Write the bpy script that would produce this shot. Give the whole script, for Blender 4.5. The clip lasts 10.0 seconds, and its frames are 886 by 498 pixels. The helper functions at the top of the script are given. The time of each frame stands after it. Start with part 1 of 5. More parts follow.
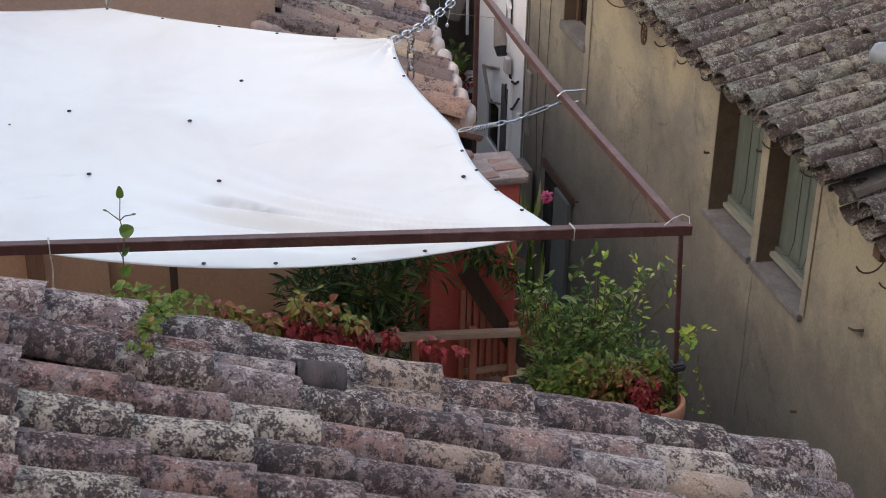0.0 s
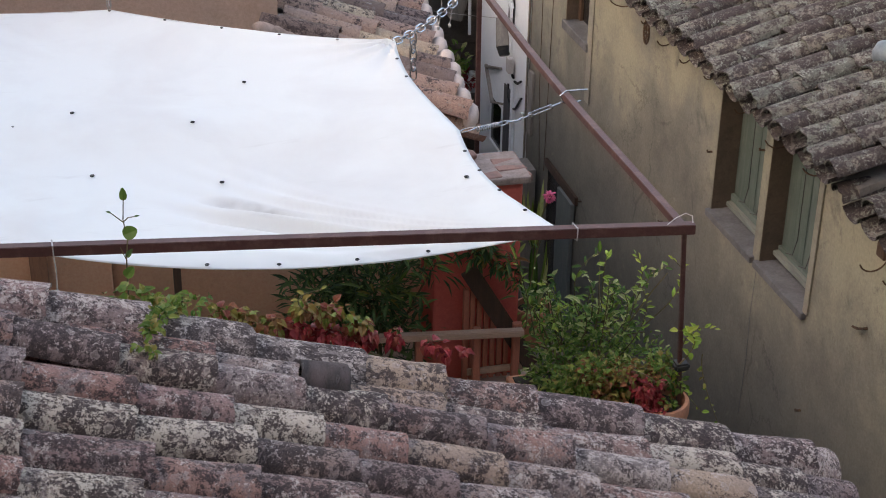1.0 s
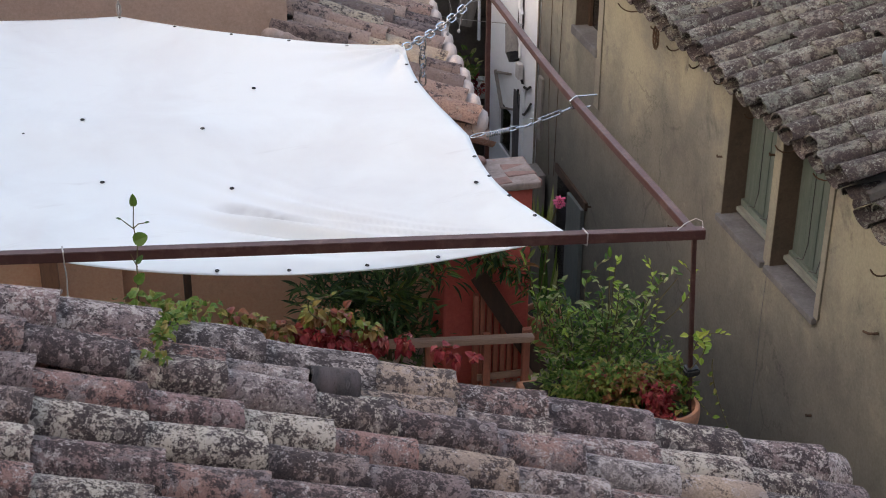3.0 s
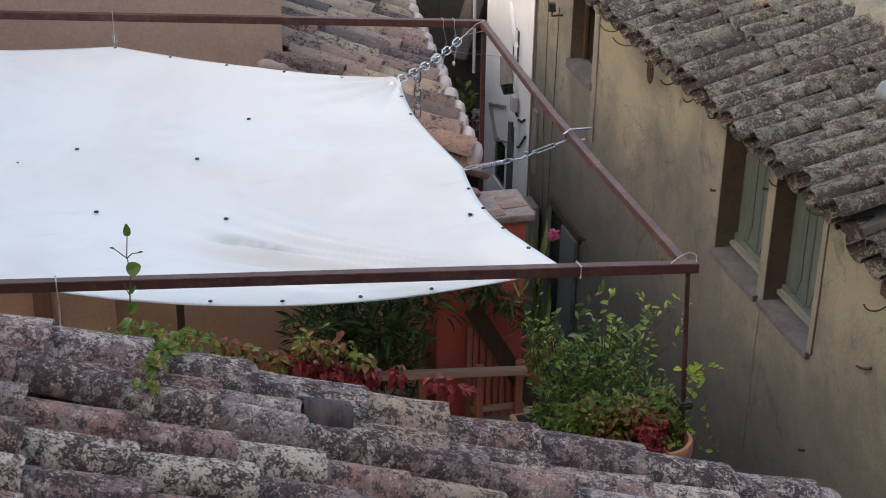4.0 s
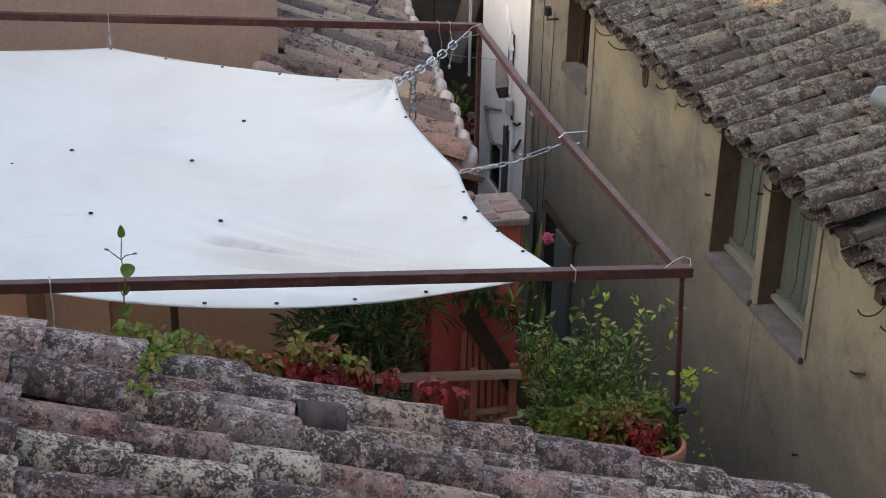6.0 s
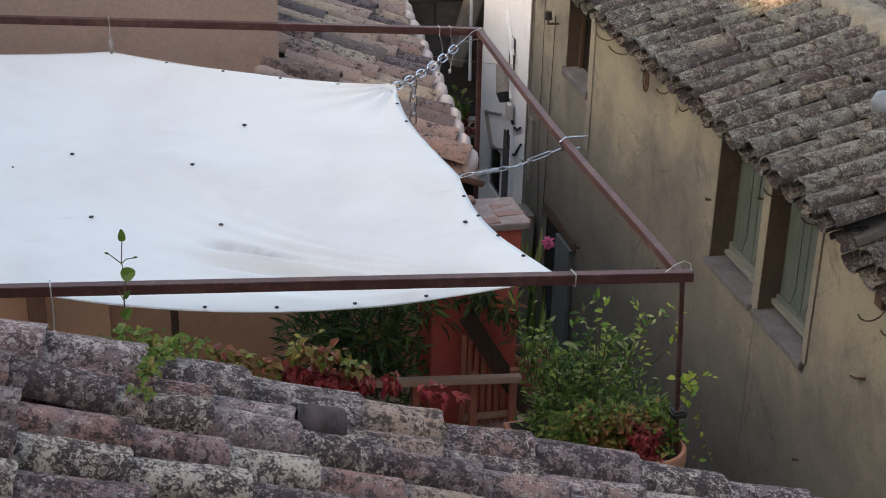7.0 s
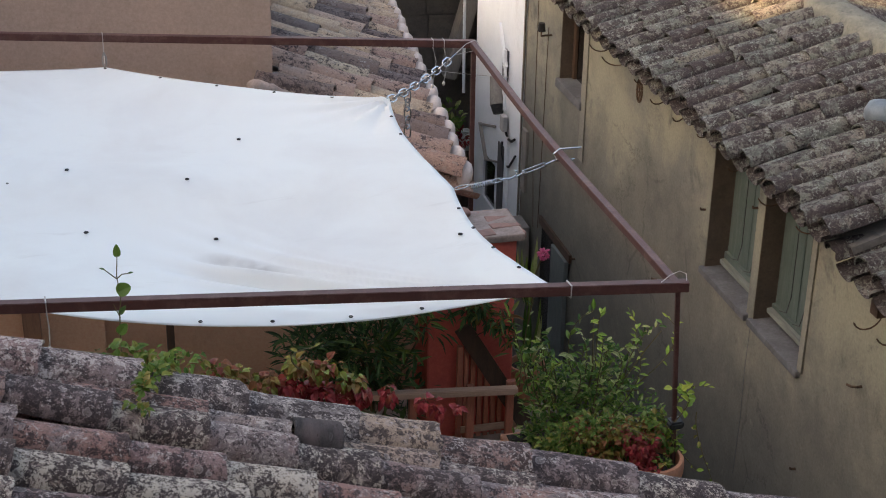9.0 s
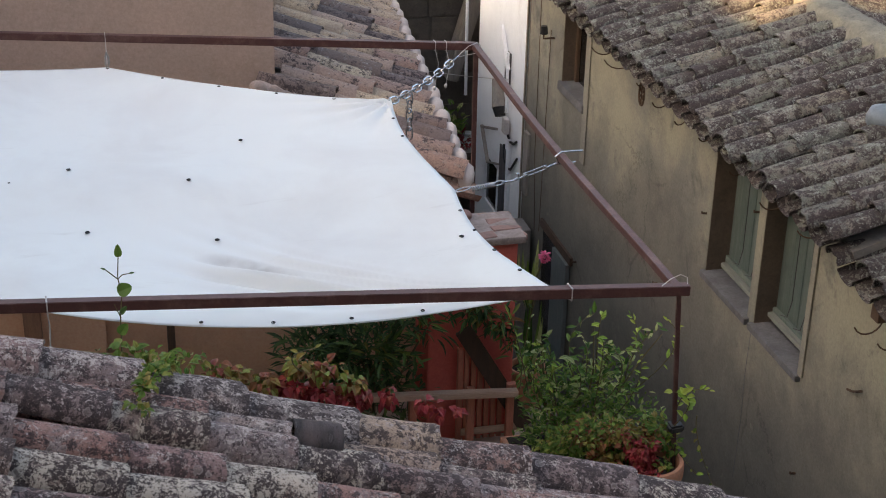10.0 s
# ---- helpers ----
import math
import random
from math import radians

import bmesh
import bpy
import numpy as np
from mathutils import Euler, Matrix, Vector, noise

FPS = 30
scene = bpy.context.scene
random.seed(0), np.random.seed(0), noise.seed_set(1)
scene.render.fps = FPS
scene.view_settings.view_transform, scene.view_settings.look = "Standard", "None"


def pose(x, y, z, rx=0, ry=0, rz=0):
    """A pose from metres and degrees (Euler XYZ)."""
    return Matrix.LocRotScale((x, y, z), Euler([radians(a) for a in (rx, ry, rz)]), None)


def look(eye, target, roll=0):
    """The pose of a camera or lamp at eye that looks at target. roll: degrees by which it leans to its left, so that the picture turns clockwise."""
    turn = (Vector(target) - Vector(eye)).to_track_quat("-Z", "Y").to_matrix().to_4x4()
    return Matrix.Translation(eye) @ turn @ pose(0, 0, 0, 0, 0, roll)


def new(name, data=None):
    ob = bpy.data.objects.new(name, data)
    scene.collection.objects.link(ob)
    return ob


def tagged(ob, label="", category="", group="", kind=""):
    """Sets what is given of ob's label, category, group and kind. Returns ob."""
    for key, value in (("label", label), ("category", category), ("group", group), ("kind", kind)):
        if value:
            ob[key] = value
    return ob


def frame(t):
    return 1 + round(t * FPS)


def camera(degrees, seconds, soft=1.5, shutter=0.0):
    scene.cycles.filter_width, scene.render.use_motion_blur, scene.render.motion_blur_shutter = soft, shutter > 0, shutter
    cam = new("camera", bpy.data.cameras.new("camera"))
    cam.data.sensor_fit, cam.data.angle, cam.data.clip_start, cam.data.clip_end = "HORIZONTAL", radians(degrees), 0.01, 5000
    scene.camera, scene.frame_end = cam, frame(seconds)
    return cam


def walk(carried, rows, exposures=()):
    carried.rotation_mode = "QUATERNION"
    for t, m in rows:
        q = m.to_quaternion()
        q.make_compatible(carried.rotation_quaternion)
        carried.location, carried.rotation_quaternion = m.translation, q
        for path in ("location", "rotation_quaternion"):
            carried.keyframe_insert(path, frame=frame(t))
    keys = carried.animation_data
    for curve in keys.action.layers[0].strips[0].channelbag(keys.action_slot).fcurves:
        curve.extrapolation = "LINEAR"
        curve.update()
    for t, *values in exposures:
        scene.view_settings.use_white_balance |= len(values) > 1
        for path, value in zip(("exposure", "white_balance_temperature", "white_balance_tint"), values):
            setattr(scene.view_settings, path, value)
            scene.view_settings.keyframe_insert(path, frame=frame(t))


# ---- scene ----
# the camera turns where it stands, at an upper window over the roofs
cam = camera(32.38, 10.0, soft=1.0)
EYE = (0.0, 0.0, 5.4)
STOPS, KELVIN, TINT = 2.02, 8200, 12
TURNS = [
    (0.0, -14.261, -27.240, 1.196),
    (0.5, -14.207, -27.126, 0.965),
    (1.0, -14.123, -27.233, 0.882),
    (1.5, -13.942, -27.233, 0.687),
    (2.0, -13.826, -27.166, 0.820),
    (2.2, -13.800, -27.150, 0.780),
    (3.3, -13.683, -26.810, 0.520),
    (3.5, -13.683, -26.407, 0.500),
    (4.0, -13.951, -25.825, 1.067),
    (4.5, -13.995, -25.834, 1.320),
    (5.0, -13.941, -25.881, 1.264),
    (5.5, -13.983, -25.836, 1.336),
    (5.7, -14.085, -25.755, 1.380),
    (6.8, -14.230, -25.650, 1.500),
    (7.0, -14.157, -25.547, 1.524),
    (7.5, -14.162, -25.475, 1.403),
    (8.0, -14.093, -25.361, 1.477),
    (8.5, -14.149, -25.266, 1.291),
    (9.0, -14.339, -25.080, 1.070),
    (9.5, -14.365, -25.096, 1.222),
    (10.0, -14.290, -25.000, 1.400),
]
walk(cam, [(t, pose(*EYE, 90 + pitch, 0, yaw) @ pose(0, 0, 0, 0, 0, roll)) for t, yaw, pitch, roll in TURNS],
     exposures=[(t, STOPS + s, KELVIN + k, TINT + g) for t, s, k, g in ((0.0, 0.28, 250, 3), (2.0, 0.28, 200, 3), (3.5, 0.20, 100, 2), (4.0, 0.12, 50, 1), (5.5, 0.05, 0, 0), (10.0, 0.01, 0, 0))])

# ---- light: open blue shade; the low sun only grazes the eastern ridge past an unseen blocking wall added to the west
SUN_ELEV, SUN_AZ = 25.0, 257.0
world = bpy.data.worlds.new("sky")
scene.world = world
world.use_nodes = True
wn = world.node_tree
wn.nodes.clear()
sky = wn.nodes.new("ShaderNodeTexSky")
sky.sky_type = "NISHITA"
sky.sun_disc = False
sky.sun_elevation = radians(SUN_ELEV)
sky.sun_rotation = radians(SUN_AZ)
sky.air_density, sky.dust_density, sky.ozone_density = 1.0, 3.0, 1.0
bg = wn.nodes.new("ShaderNodeBackground")
bg.inputs["Strength"].default_value = 0.15
wo = wn.nodes.new("ShaderNodeOutputWorld")
wn.links.new(sky.outputs[0], bg.inputs[0])
wn.links.new(bg.outputs[0], wo.inputs[0])
lamp = bpy.data.lights.new("sun", "SUN")
lamp.energy, lamp.angle, lamp.color = 4.0, radians(0.6), (1.0, 0.72, 0.42)
sun = new("sun", lamp)
sun_dir = Vector((math.sin(radians(SUN_AZ)) * math.cos(radians(SUN_ELEV)), math.cos(radians(SUN_AZ)) * math.cos(radians(SUN_ELEV)), math.sin(radians(SUN_ELEV))))
sun.matrix_world = look(sun_dir * 30, (0, 0, 0))


# ---- materials
def material(name, rough=0.8, metal=0.0):
    m = bpy.data.materials.new(name)
    m.use_nodes = True
    nt = m.node_tree
    b = nt.nodes["Principled BSDF"]
    b.inputs["Roughness"].default_value = rough
    b.inputs["Metallic"].default_value = metal
    b.inputs["Specular IOR Level"].default_value = 0.3
    return m, nt, b


def node(nt, kind, **inputs):
    n = nt.nodes.new(kind)
    for k, v in inputs.items():
        n.inputs[k.replace("_", " ")].default_value = v
    return n


def coords(nt, scale=(1, 1, 1), shift=False):
    """Object coordinates, moved by each object's random number if shift is set."""
    tc = nt.nodes.new("ShaderNodeTexCoord")
    mp = nt.nodes.new("ShaderNodeMapping")
    mp.inputs["Scale"].default_value = scale
    nt.links.new(tc.outputs["Object"], mp.inputs["Vector"])
    if shift:
        oi = nt.nodes.new("ShaderNodeObjectInfo")
        mul = nt.nodes.new("ShaderNodeMath")
        mul.operation = "MULTIPLY"
        mul.inputs[1].default_value = 40.0
        nt.links.new(oi.outputs["Random"], mul.inputs[0])
        nt.links.new(mul.outputs[0], mp.inputs["Location"])
    return mp.outputs["Vector"]


def noise_of(nt, vec, scale, detail=4.0, rough=0.6, distort=0.0):
    n = node(nt, "ShaderNodeTexNoise", Scale=scale, Detail=detail, Roughness=rough, Distortion=distort)
    nt.links.new(vec, n.inputs["Vector"])
    return n.outputs["Fac"]


def ramp(nt, fac, stops, interp="LINEAR"):
    r = nt.nodes.new("ShaderNodeValToRGB")
    r.color_ramp.interpolation = interp
    el = r.color_ramp.elements
    while len(el) < len(stops):
        el.new(0.5)
    for e, (p, c) in zip(el, stops):
        e.position = p
        e.color = (*c, 1) if len(c) == 3 else c
    nt.links.new(fac, r.inputs["Fac"])
    return r.outputs["Color"]


def mix(nt, fac, a, b, blend="MIX"):
    m = nt.nodes.new("ShaderNodeMix")
    m.data_type, m.blend_type = "RGBA", blend
    for sock, v in ((m.inputs["Factor"], fac), (m.inputs["A"], a), (m.inputs["B"], b)):
        if isinstance(v, (int, float)):
            sock.default_value = v
        elif isinstance(v, tuple):
            sock.default_value = (*v, 1)
        else:
            nt.links.new(v, sock)
    return m.outputs["Result"]


def band(nt, fac, lo, hi, top=1.0):
    m = nt.nodes.new("ShaderNodeMapRange")
    m.inputs["From Min"].default_value, m.inputs["From Max"].default_value = lo, hi
    m.inputs["To Max"].default_value = top
    nt.links.new(fac, m.inputs["Value"])
    return m.outputs["Result"]


def bump(nt, b, height, strength, dist=0.01):
    n = nt.nodes.new("ShaderNodeBump")
    n.inputs["Strength"].default_value, n.inputs["Distance"].default_value = strength, dist
    nt.links.new(height, n.inputs["Height"])
    nt.links.new(n.outputs["Normal"], b.inputs["Normal"])


def per_object(nt):
    return nt.nodes.new("ShaderNodeObjectInfo").outputs["Random"]


def per_island(nt):
    return nt.nodes.new("ShaderNodeNewGeometry").outputs["Random Per Island"]


def own_random(nt, k):
    """A second, third ... random number of each object."""
    m = nt.nodes.new("ShaderNodeMath")
    m.operation = "MULTIPLY"
    m.inputs[1].default_value = k
    nt.links.new(per_object(nt), m.inputs[0])
    f = nt.nodes.new("ShaderNodeMath")
    f.operation = "FRACT"
    nt.links.new(m.outputs[0], f.inputs[0])
    return f.outputs[0]


def swayed(nt, fac, rnd, amount):
    """fac moved up or down by up to amount, by each object's random number."""
    m = nt.nodes.new("ShaderNodeMath")
    m.operation = "MULTIPLY_ADD"
    nt.links.new(rnd, m.inputs[0])
    m.inputs[1].default_value = 2 * amount
    a = nt.nodes.new("ShaderNodeMath")
    a.operation = "ADD"
    nt.links.new(fac, a.inputs[0])
    a.inputs[1].default_value = -amount
    nt.links.new(a.outputs[0], m.inputs[2])
    return m.outputs[0]


def blend_of(nt, a, b, share):
    """Two noises weighed together, so that broad patches break up into specks at their edges."""
    m = nt.nodes.new("ShaderNodeMath")
    m.operation = "MULTIPLY"
    m.inputs[1].default_value = 1 - share
    nt.links.new(a, m.inputs[0])
    k = nt.nodes.new("ShaderNodeMath")
    k.operation = "MULTIPLY_ADD"
    k.inputs[1].default_value = share
    nt.links.new(b, k.inputs[0])
    nt.links.new(m.outputs[0], k.inputs[2])
    return k.outputs[0]


def tile_material(name, clays, grey, dark, lichen, pale=(0.46, 0.44, 0.41), greys=((0.10, 0.092, 0.092), (0.24, 0.22, 0.215)), fine=1.0):
    """Old barrel tile: fired clay under grey lichen, black moulds and pale crusts. grey, dark, lichen: how much of it each covers."""
    m, nt, b = material(name, 0.95)
    b.inputs["Specular IOR Level"].default_value = 0.12
    v = coords(nt, shift=True)
    own = per_object(nt)
    clay = ramp(nt, own, [(i / max(1, len(clays) - 1), c) for i, c in enumerate(clays)])
    grain = noise_of(nt, v, 110 * fine, 6, 0.8)
    grit = noise_of(nt, v, 62 * fine, 8, 0.82, 0.3)
    clay = mix(nt, 0.6, clay, ramp(nt, grain, [(0.3, (0.12, 0.12, 0.12)), (0.7, (0.85, 0.85, 0.85))]), "OVERLAY")
    clay = mix(nt, band(nt, noise_of(nt, v, 5, 3, 0.5), 0.4, 0.7, 0.45), clay, (0.27, 0.205, 0.20))
    # grey film with worn clay showing through
    big = swayed(nt, noise_of(nt, v, 8, 8, 0.70, 0.5), own_random(nt, 7.31), 0.10)
    film = blend_of(nt, big, grit, 0.3)
    c = mix(nt, band(nt, film, 0.63 - grey * 0.28, 0.69 - grey * 0.26, 0.92), clay, ramp(nt, grain, [(0.35, greys[0]), (0.65, greys[1])]))
    # black moulds, ragged and broken into dots
    mould = swayed(nt, noise_of(nt, v, 15 * fine, 8, 0.75, 0.4), own_random(nt, 29.3), 0.05)
    spots = blend_of(nt, mould, grit, 0.48)
    black = ramp(nt, grain, [(0.35, (0.030, 0.022, 0.024)), (0.7, (0.10, 0.076, 0.076))])
    c = mix(nt, band(nt, spots, 0.63 - dark * 0.17, 0.665 - dark * 0.17, 0.9), c, black)
    # pale crusts, a dense sprinkling of specks
    crust = swayed(nt, noise_of(nt, v, 17 * fine, 8, 0.75, 0.5), own_random(nt, 13.7), 0.06)
    speck = noise_of(nt, v, 85 * fine, 7, 0.8, 0.2)
    sprinkle = blend_of(nt, crust, speck, 0.55)
    c = mix(nt, band(nt, sprinkle, 0.635 - lichen * 0.14, 0.665 - lichen * 0.14, 0.85), c, pale)
    # round grey lichens with pale rims
    vor = node(nt, "ShaderNodeTexVoronoi", Scale=19.0)
    add = nt.nodes.new("ShaderNodeVectorMath")
    add.operation = "MULTIPLY_ADD"
    nt.links.new(noise_of(nt, v, 40, 3), add.inputs[0])
    add.inputs[1].default_value = (0.03, 0.03, 0.03)
    nt.links.new(v, add.inputs[2])
    nt.links.new(add.outputs[0], vor.inputs["Vector"])
    disc = ramp(nt, vor.outputs["Distance"], [(0.0, (0.5, 0.5, 0.5)), (0.16, (0.3, 0.3, 0.3)), (0.25, (0.45, 0.45, 0.45)), (0.29, (0.9, 0.9, 0.9)), (0.32, (0, 0, 0))])
    pick = ramp(nt, vor.outputs["Color"], [(0.60, (0, 0, 0)), (0.63, (0.8, 0.8, 0.8))])
    c = mix(nt, mix(nt, 1.0, disc, pick, "MULTIPLY"), c, tuple(0.5 * p + 0.5 * g for p, g in zip(pale, greys[1])))
    # a last scatter of black dots
    c = mix(nt, band(nt, noise_of(nt, v, 70 * fine, 6, 0.75), 0.63, 0.67, 0.85), c, (0.028, 0.024, 0.025))
    nt.links.new(c, b.inputs["Base Color"])
    bump(nt, b, mix(nt, 0.5, noise_of(nt, v, 34, 10, 0.8), grit), 0.9, 0.02)
    return m


def plaster(name, base, second, streak=(0.1, 0.09, 0.08), amount=0.5, rough=0.95, relief=0.35, scale=1.0, cracks=0.0, worn=None):
    """Weathered lime render with patches, damp stains, rain streaks, cracks and fine grain."""
    m, nt, b = material(name, rough)
    b.inputs["Specular IOR Level"].default_value = 0.2
    v = coords(nt)
    patch = noise_of(nt, v, 1.0 * scale, 10, 0.70, 0.3)
    c = mix(nt, band(nt, patch, 0.42, 0.60), base, second)
    damp = noise_of(nt, v, 2.6 * scale, 12, 0.76, 0.35)
    c = mix(nt, band(nt, damp, 0.54, 0.68, amount), c, streak)
    run = noise_of(nt, coords(nt, (1.7, 1.7, 0.22)), 1.5 * scale, 9, 0.7, 0.2)
    c = mix(nt, band(nt, run, 0.52, 0.78, amount * 0.35), c, streak)
    if worn:
        # a bared grey-brown coat below a ragged edge, with the alley's shade in its colour
        sep = nt.nodes.new("ShaderNodeSeparateXYZ")
        nt.links.new(v, sep.inputs[0])
        up = nt.nodes.new("ShaderNodeMath")
        up.operation = "MULTIPLY_ADD"
        nt.links.new(noise_of(nt, v, 0.9, 10, 0.62, 0.4), up.inputs[0])
        up.inputs[1].default_value = 3.4
        nt.links.new(sep.outputs["Z"], up.inputs[2])
        low_mask = band(nt, up.outputs[0], worn[0], worn[0] - 0.55, 0.8)
        c = mix(nt, low_mask, c, mix(nt, band(nt, noise_of(nt, v, 3.5, 8, 0.7), 0.4, 0.62), worn[1], worn[2]))
    light = noise_of(nt, v, 4.6 * scale, 10, 0.75, 0.3)
    c = mix(nt, band(nt, light, 0.60, 0.72, amount * 0.5), c, tuple(min(0.85, x * 1.35) for x in base))
    fine = noise_of(nt, v, 44, 7, 0.75)
    c = mix(nt, 0.30, c, ramp(nt, fine, [(0.3, (0.25, 0.25, 0.25)), (0.7, (0.75, 0.75, 0.75))]), "OVERLAY")
    if cracks:
        vor = node(nt, "ShaderNodeTexVoronoi", Scale=0.9)
        vor.feature = "DISTANCE_TO_EDGE"
        w = nt.nodes.new("ShaderNodeVectorMath")
        w.operation = "MULTIPLY_ADD"
        nt.links.new(noise_of(nt, v, 5, 6, 0.7), w.inputs[0])
        w.inputs[1].default_value = (0.35, 0.35, 0.35)
        nt.links.new(v, w.inputs[2])
        nt.links.new(w.outputs[0], vor.inputs["Vector"])
        line = ramp(nt, vor.outputs["Distance"], [(0.0, (1, 1, 1)), (0.006, (0.6, 0.6, 0.6)), (0.012, (0, 0, 0))])
        c = mix(nt, mix(nt, 1.0, line, band(nt, noise_of(nt, v, 0.8, 3), 0.5, 0.56, cracks), "MULTIPLY"), c, tuple(x * 0.4 for x in streak))
    pits = noise_of(nt, v, 15, 5, 0.6, 0.3)
    c = mix(nt, band(nt, pits, 0.72, 0.76, 0.5), c, tuple(x * 0.6 for x in streak))
    nt.links.new(c, b.inputs["Base Color"])
    bump(nt, b, mix(nt, 0.5, fine, damp), relief, 0.02)
    return m


def painted(name, base, second, rough=0.55, metal=0.0, scale=14.0, stretch=(1, 1, 1), relief=0.15, lo=0.45, hi=0.7):
    """Paint, wood or metal with patches of wear at two scales."""
    m, nt, b = material(name, rough, metal)
    v = coords(nt, stretch)
    c = mix(nt, band(nt, noise_of(nt, v, scale, 6, 0.68, 0.3), lo, hi), base, second)
    fine = noise_of(nt, v, scale * 6, 5, 0.7)
    c = mix(nt, 0.2, c, ramp(nt, fine, [(0.3, (0.2, 0.2, 0.2)), (0.7, (0.8, 0.8, 0.8))]), "OVERLAY")
    nt.links.new(c, b.inputs["Base Color"])
    bump(nt, b, fine, relief, 0.004)
    return m


def leaf_material(name, stops, rough=0.5):
    """Leaves, each with a tint of its own along the stops; light passes through a little."""
    m, nt, b = material(name, rough)
    c = ramp(nt, per_island(nt), stops)
    v = coords(nt)
    c = mix(nt, 0.35, c, ramp(nt, noise_of(nt, v, 30, 4), [(0.3, (0.25, 0.25, 0.25)), (0.7, (0.75, 0.75, 0.75))]), "OVERLAY")
    nt.links.new(c, b.inputs["Base Color"])
    tr = nt.nodes.new("ShaderNodeBsdfTranslucent")
    nt.links.new(c, tr.inputs["Color"])
    mx = nt.nodes.new("ShaderNodeMixShader")
    mx.inputs["Fac"].default_value = 0.3
    nt.links.new(b.outputs[0], mx.inputs[1])
    nt.links.new(tr.outputs[0], mx.inputs[2])
    nt.links.new(mx.outputs[0], nt.nodes["Material Output"].inputs["Surface"])
    return m


PALE, GREYS = (0.58, 0.49, 0.455), ((0.145, 0.112, 0.113), (0.34, 0.272, 0.27))
M_TILE_NEAR = tile_material("old clay tile, lichen grown", [(0.31, 0.19, 0.18), (0.25, 0.18, 0.175), (0.38, 0.215, 0.18), (0.26, 0.19, 0.185), (0.36, 0.26, 0.225)], 0.44, 0.90, 0.74, PALE, GREYS)
M_TILE_SPECKLED = tile_material("old clay tile, black and cream lichens", [(0.30, 0.215, 0.195), (0.34, 0.27, 0.225)], 0.50, 1.02, 0.93, (0.64, 0.55, 0.47), GREYS)
M_TILE_ASH = tile_material("old clay tile under a grey mortar film", [(0.32, 0.235, 0.215), (0.30, 0.22, 0.205)], 0.66, 0.86, 0.86, PALE, ((0.15, 0.124, 0.122), (0.33, 0.275, 0.265)))
M_TILE_TAN = tile_material("old clay tile, tan", [(0.46, 0.34, 0.26), (0.43, 0.30, 0.235), (0.37, 0.28, 0.235)], 0.26, 0.72, 0.66, PALE, GREYS)
M_TILE_RED = tile_material("old clay tile, red", [(0.40, 0.20, 0.165), (0.34, 0.19, 0.165)], 0.40, 0.86, 0.70, PALE, GREYS)
M_TILE_SLATE = tile_material("dark slate grey tile", [(0.060, 0.053, 0.056), (0.07, 0.062, 0.064)], 0.2, 0.40, 0.08, (0.2, 0.18, 0.175), ((0.05, 0.045, 0.047), (0.10, 0.09, 0.092)))
M_TILE_GREY = tile_material("old clay tile, weathered grey", [(0.155, 0.160, 0.138), (0.18, 0.180, 0.150), (0.14, 0.146, 0.126), (0.205, 0.19, 0.155)], 0.55, 0.95, 0.58, (0.31, 0.325, 0.288), ((0.062, 0.066, 0.060), (0.175, 0.182, 0.162)), 0.8)
WARM_GREYS = ((0.13, 0.095, 0.08), (0.27, 0.215, 0.185))
M_TILE_FAR = tile_material("old clay tile, warm orange", [(0.47, 0.29, 0.215), (0.39, 0.235, 0.185), (0.49, 0.335, 0.255)], 0.10, 0.62, 0.42, (0.52, 0.43, 0.36), WARM_GREYS, 0.6)
M_TILE_SAND = tile_material("old clay tile, sand coloured", [(0.58, 0.42, 0.29), (0.52, 0.37, 0.26), (0.54, 0.42, 0.30)], 0.10, 0.60, 0.42, (0.52, 0.45, 0.38), WARM_GREYS, 0.6)
M_TILE_SOOT = tile_material("old clay tile, darkened brown", [(0.22, 0.15, 0.125), (0.16, 0.125, 0.115), (0.27, 0.175, 0.14)], 0.22, 0.66, 0.40, (0.46, 0.41, 0.37), ((0.09, 0.07, 0.065), (0.20, 0.16, 0.145)), 0.6)
M_MORTAR = plaster("roof mortar", (0.22, 0.20, 0.185), (0.15, 0.14, 0.13), scale=4, relief=0.6)
M_RIDGE = plaster("lichen grey ridge mortar", (0.205, 0.197, 0.162), (0.145, 0.14, 0.122), (0.05, 0.047, 0.045), 0.7, scale=5, relief=0.6)
M_LIME = plaster("lime mortar at the tile ends", (0.74, 0.60, 0.53), (0.64, 0.52, 0.46), (0.4, 0.32, 0.28), 0.25, scale=5, relief=0.5)
M_OCHRE = plaster("weathered ochre render", (0.252, 0.230, 0.180), (0.164, 0.156, 0.146), (0.105, 0.096, 0.094), 0.85, cracks=0.35)
# the lower greys hold both bared render and the alley's shade
M_EAST = plaster("weathered ochre render, grey-brown and shaded below", (0.288, 0.270, 0.210), (0.195, 0.188, 0.166), (0.100, 0.096, 0.094), 0.85, cracks=0.35, worn=(2.85, (0.178, 0.168, 0.146), (0.138, 0.131, 0.118)))
M_BAND = plaster("paler render band", (0.255, 0.24, 0.20), (0.215, 0.20, 0.172), (0.15, 0.135, 0.125), 0.5)
# dark brown that carries the shade on the window jambs
M_REVEAL_SHADE = plaster("window reveal darkened with its shade", (0.13, 0.10, 0.08), (0.10, 0.08, 0.066), (0.05, 0.045, 0.04), 0.5, scale=3)
M_BROWN = plaster("pinkish brown render", (0.42, 0.31, 0.265), (0.385, 0.29, 0.25), (0.24, 0.18, 0.14), 0.35, scale=0.8, relief=0.12)
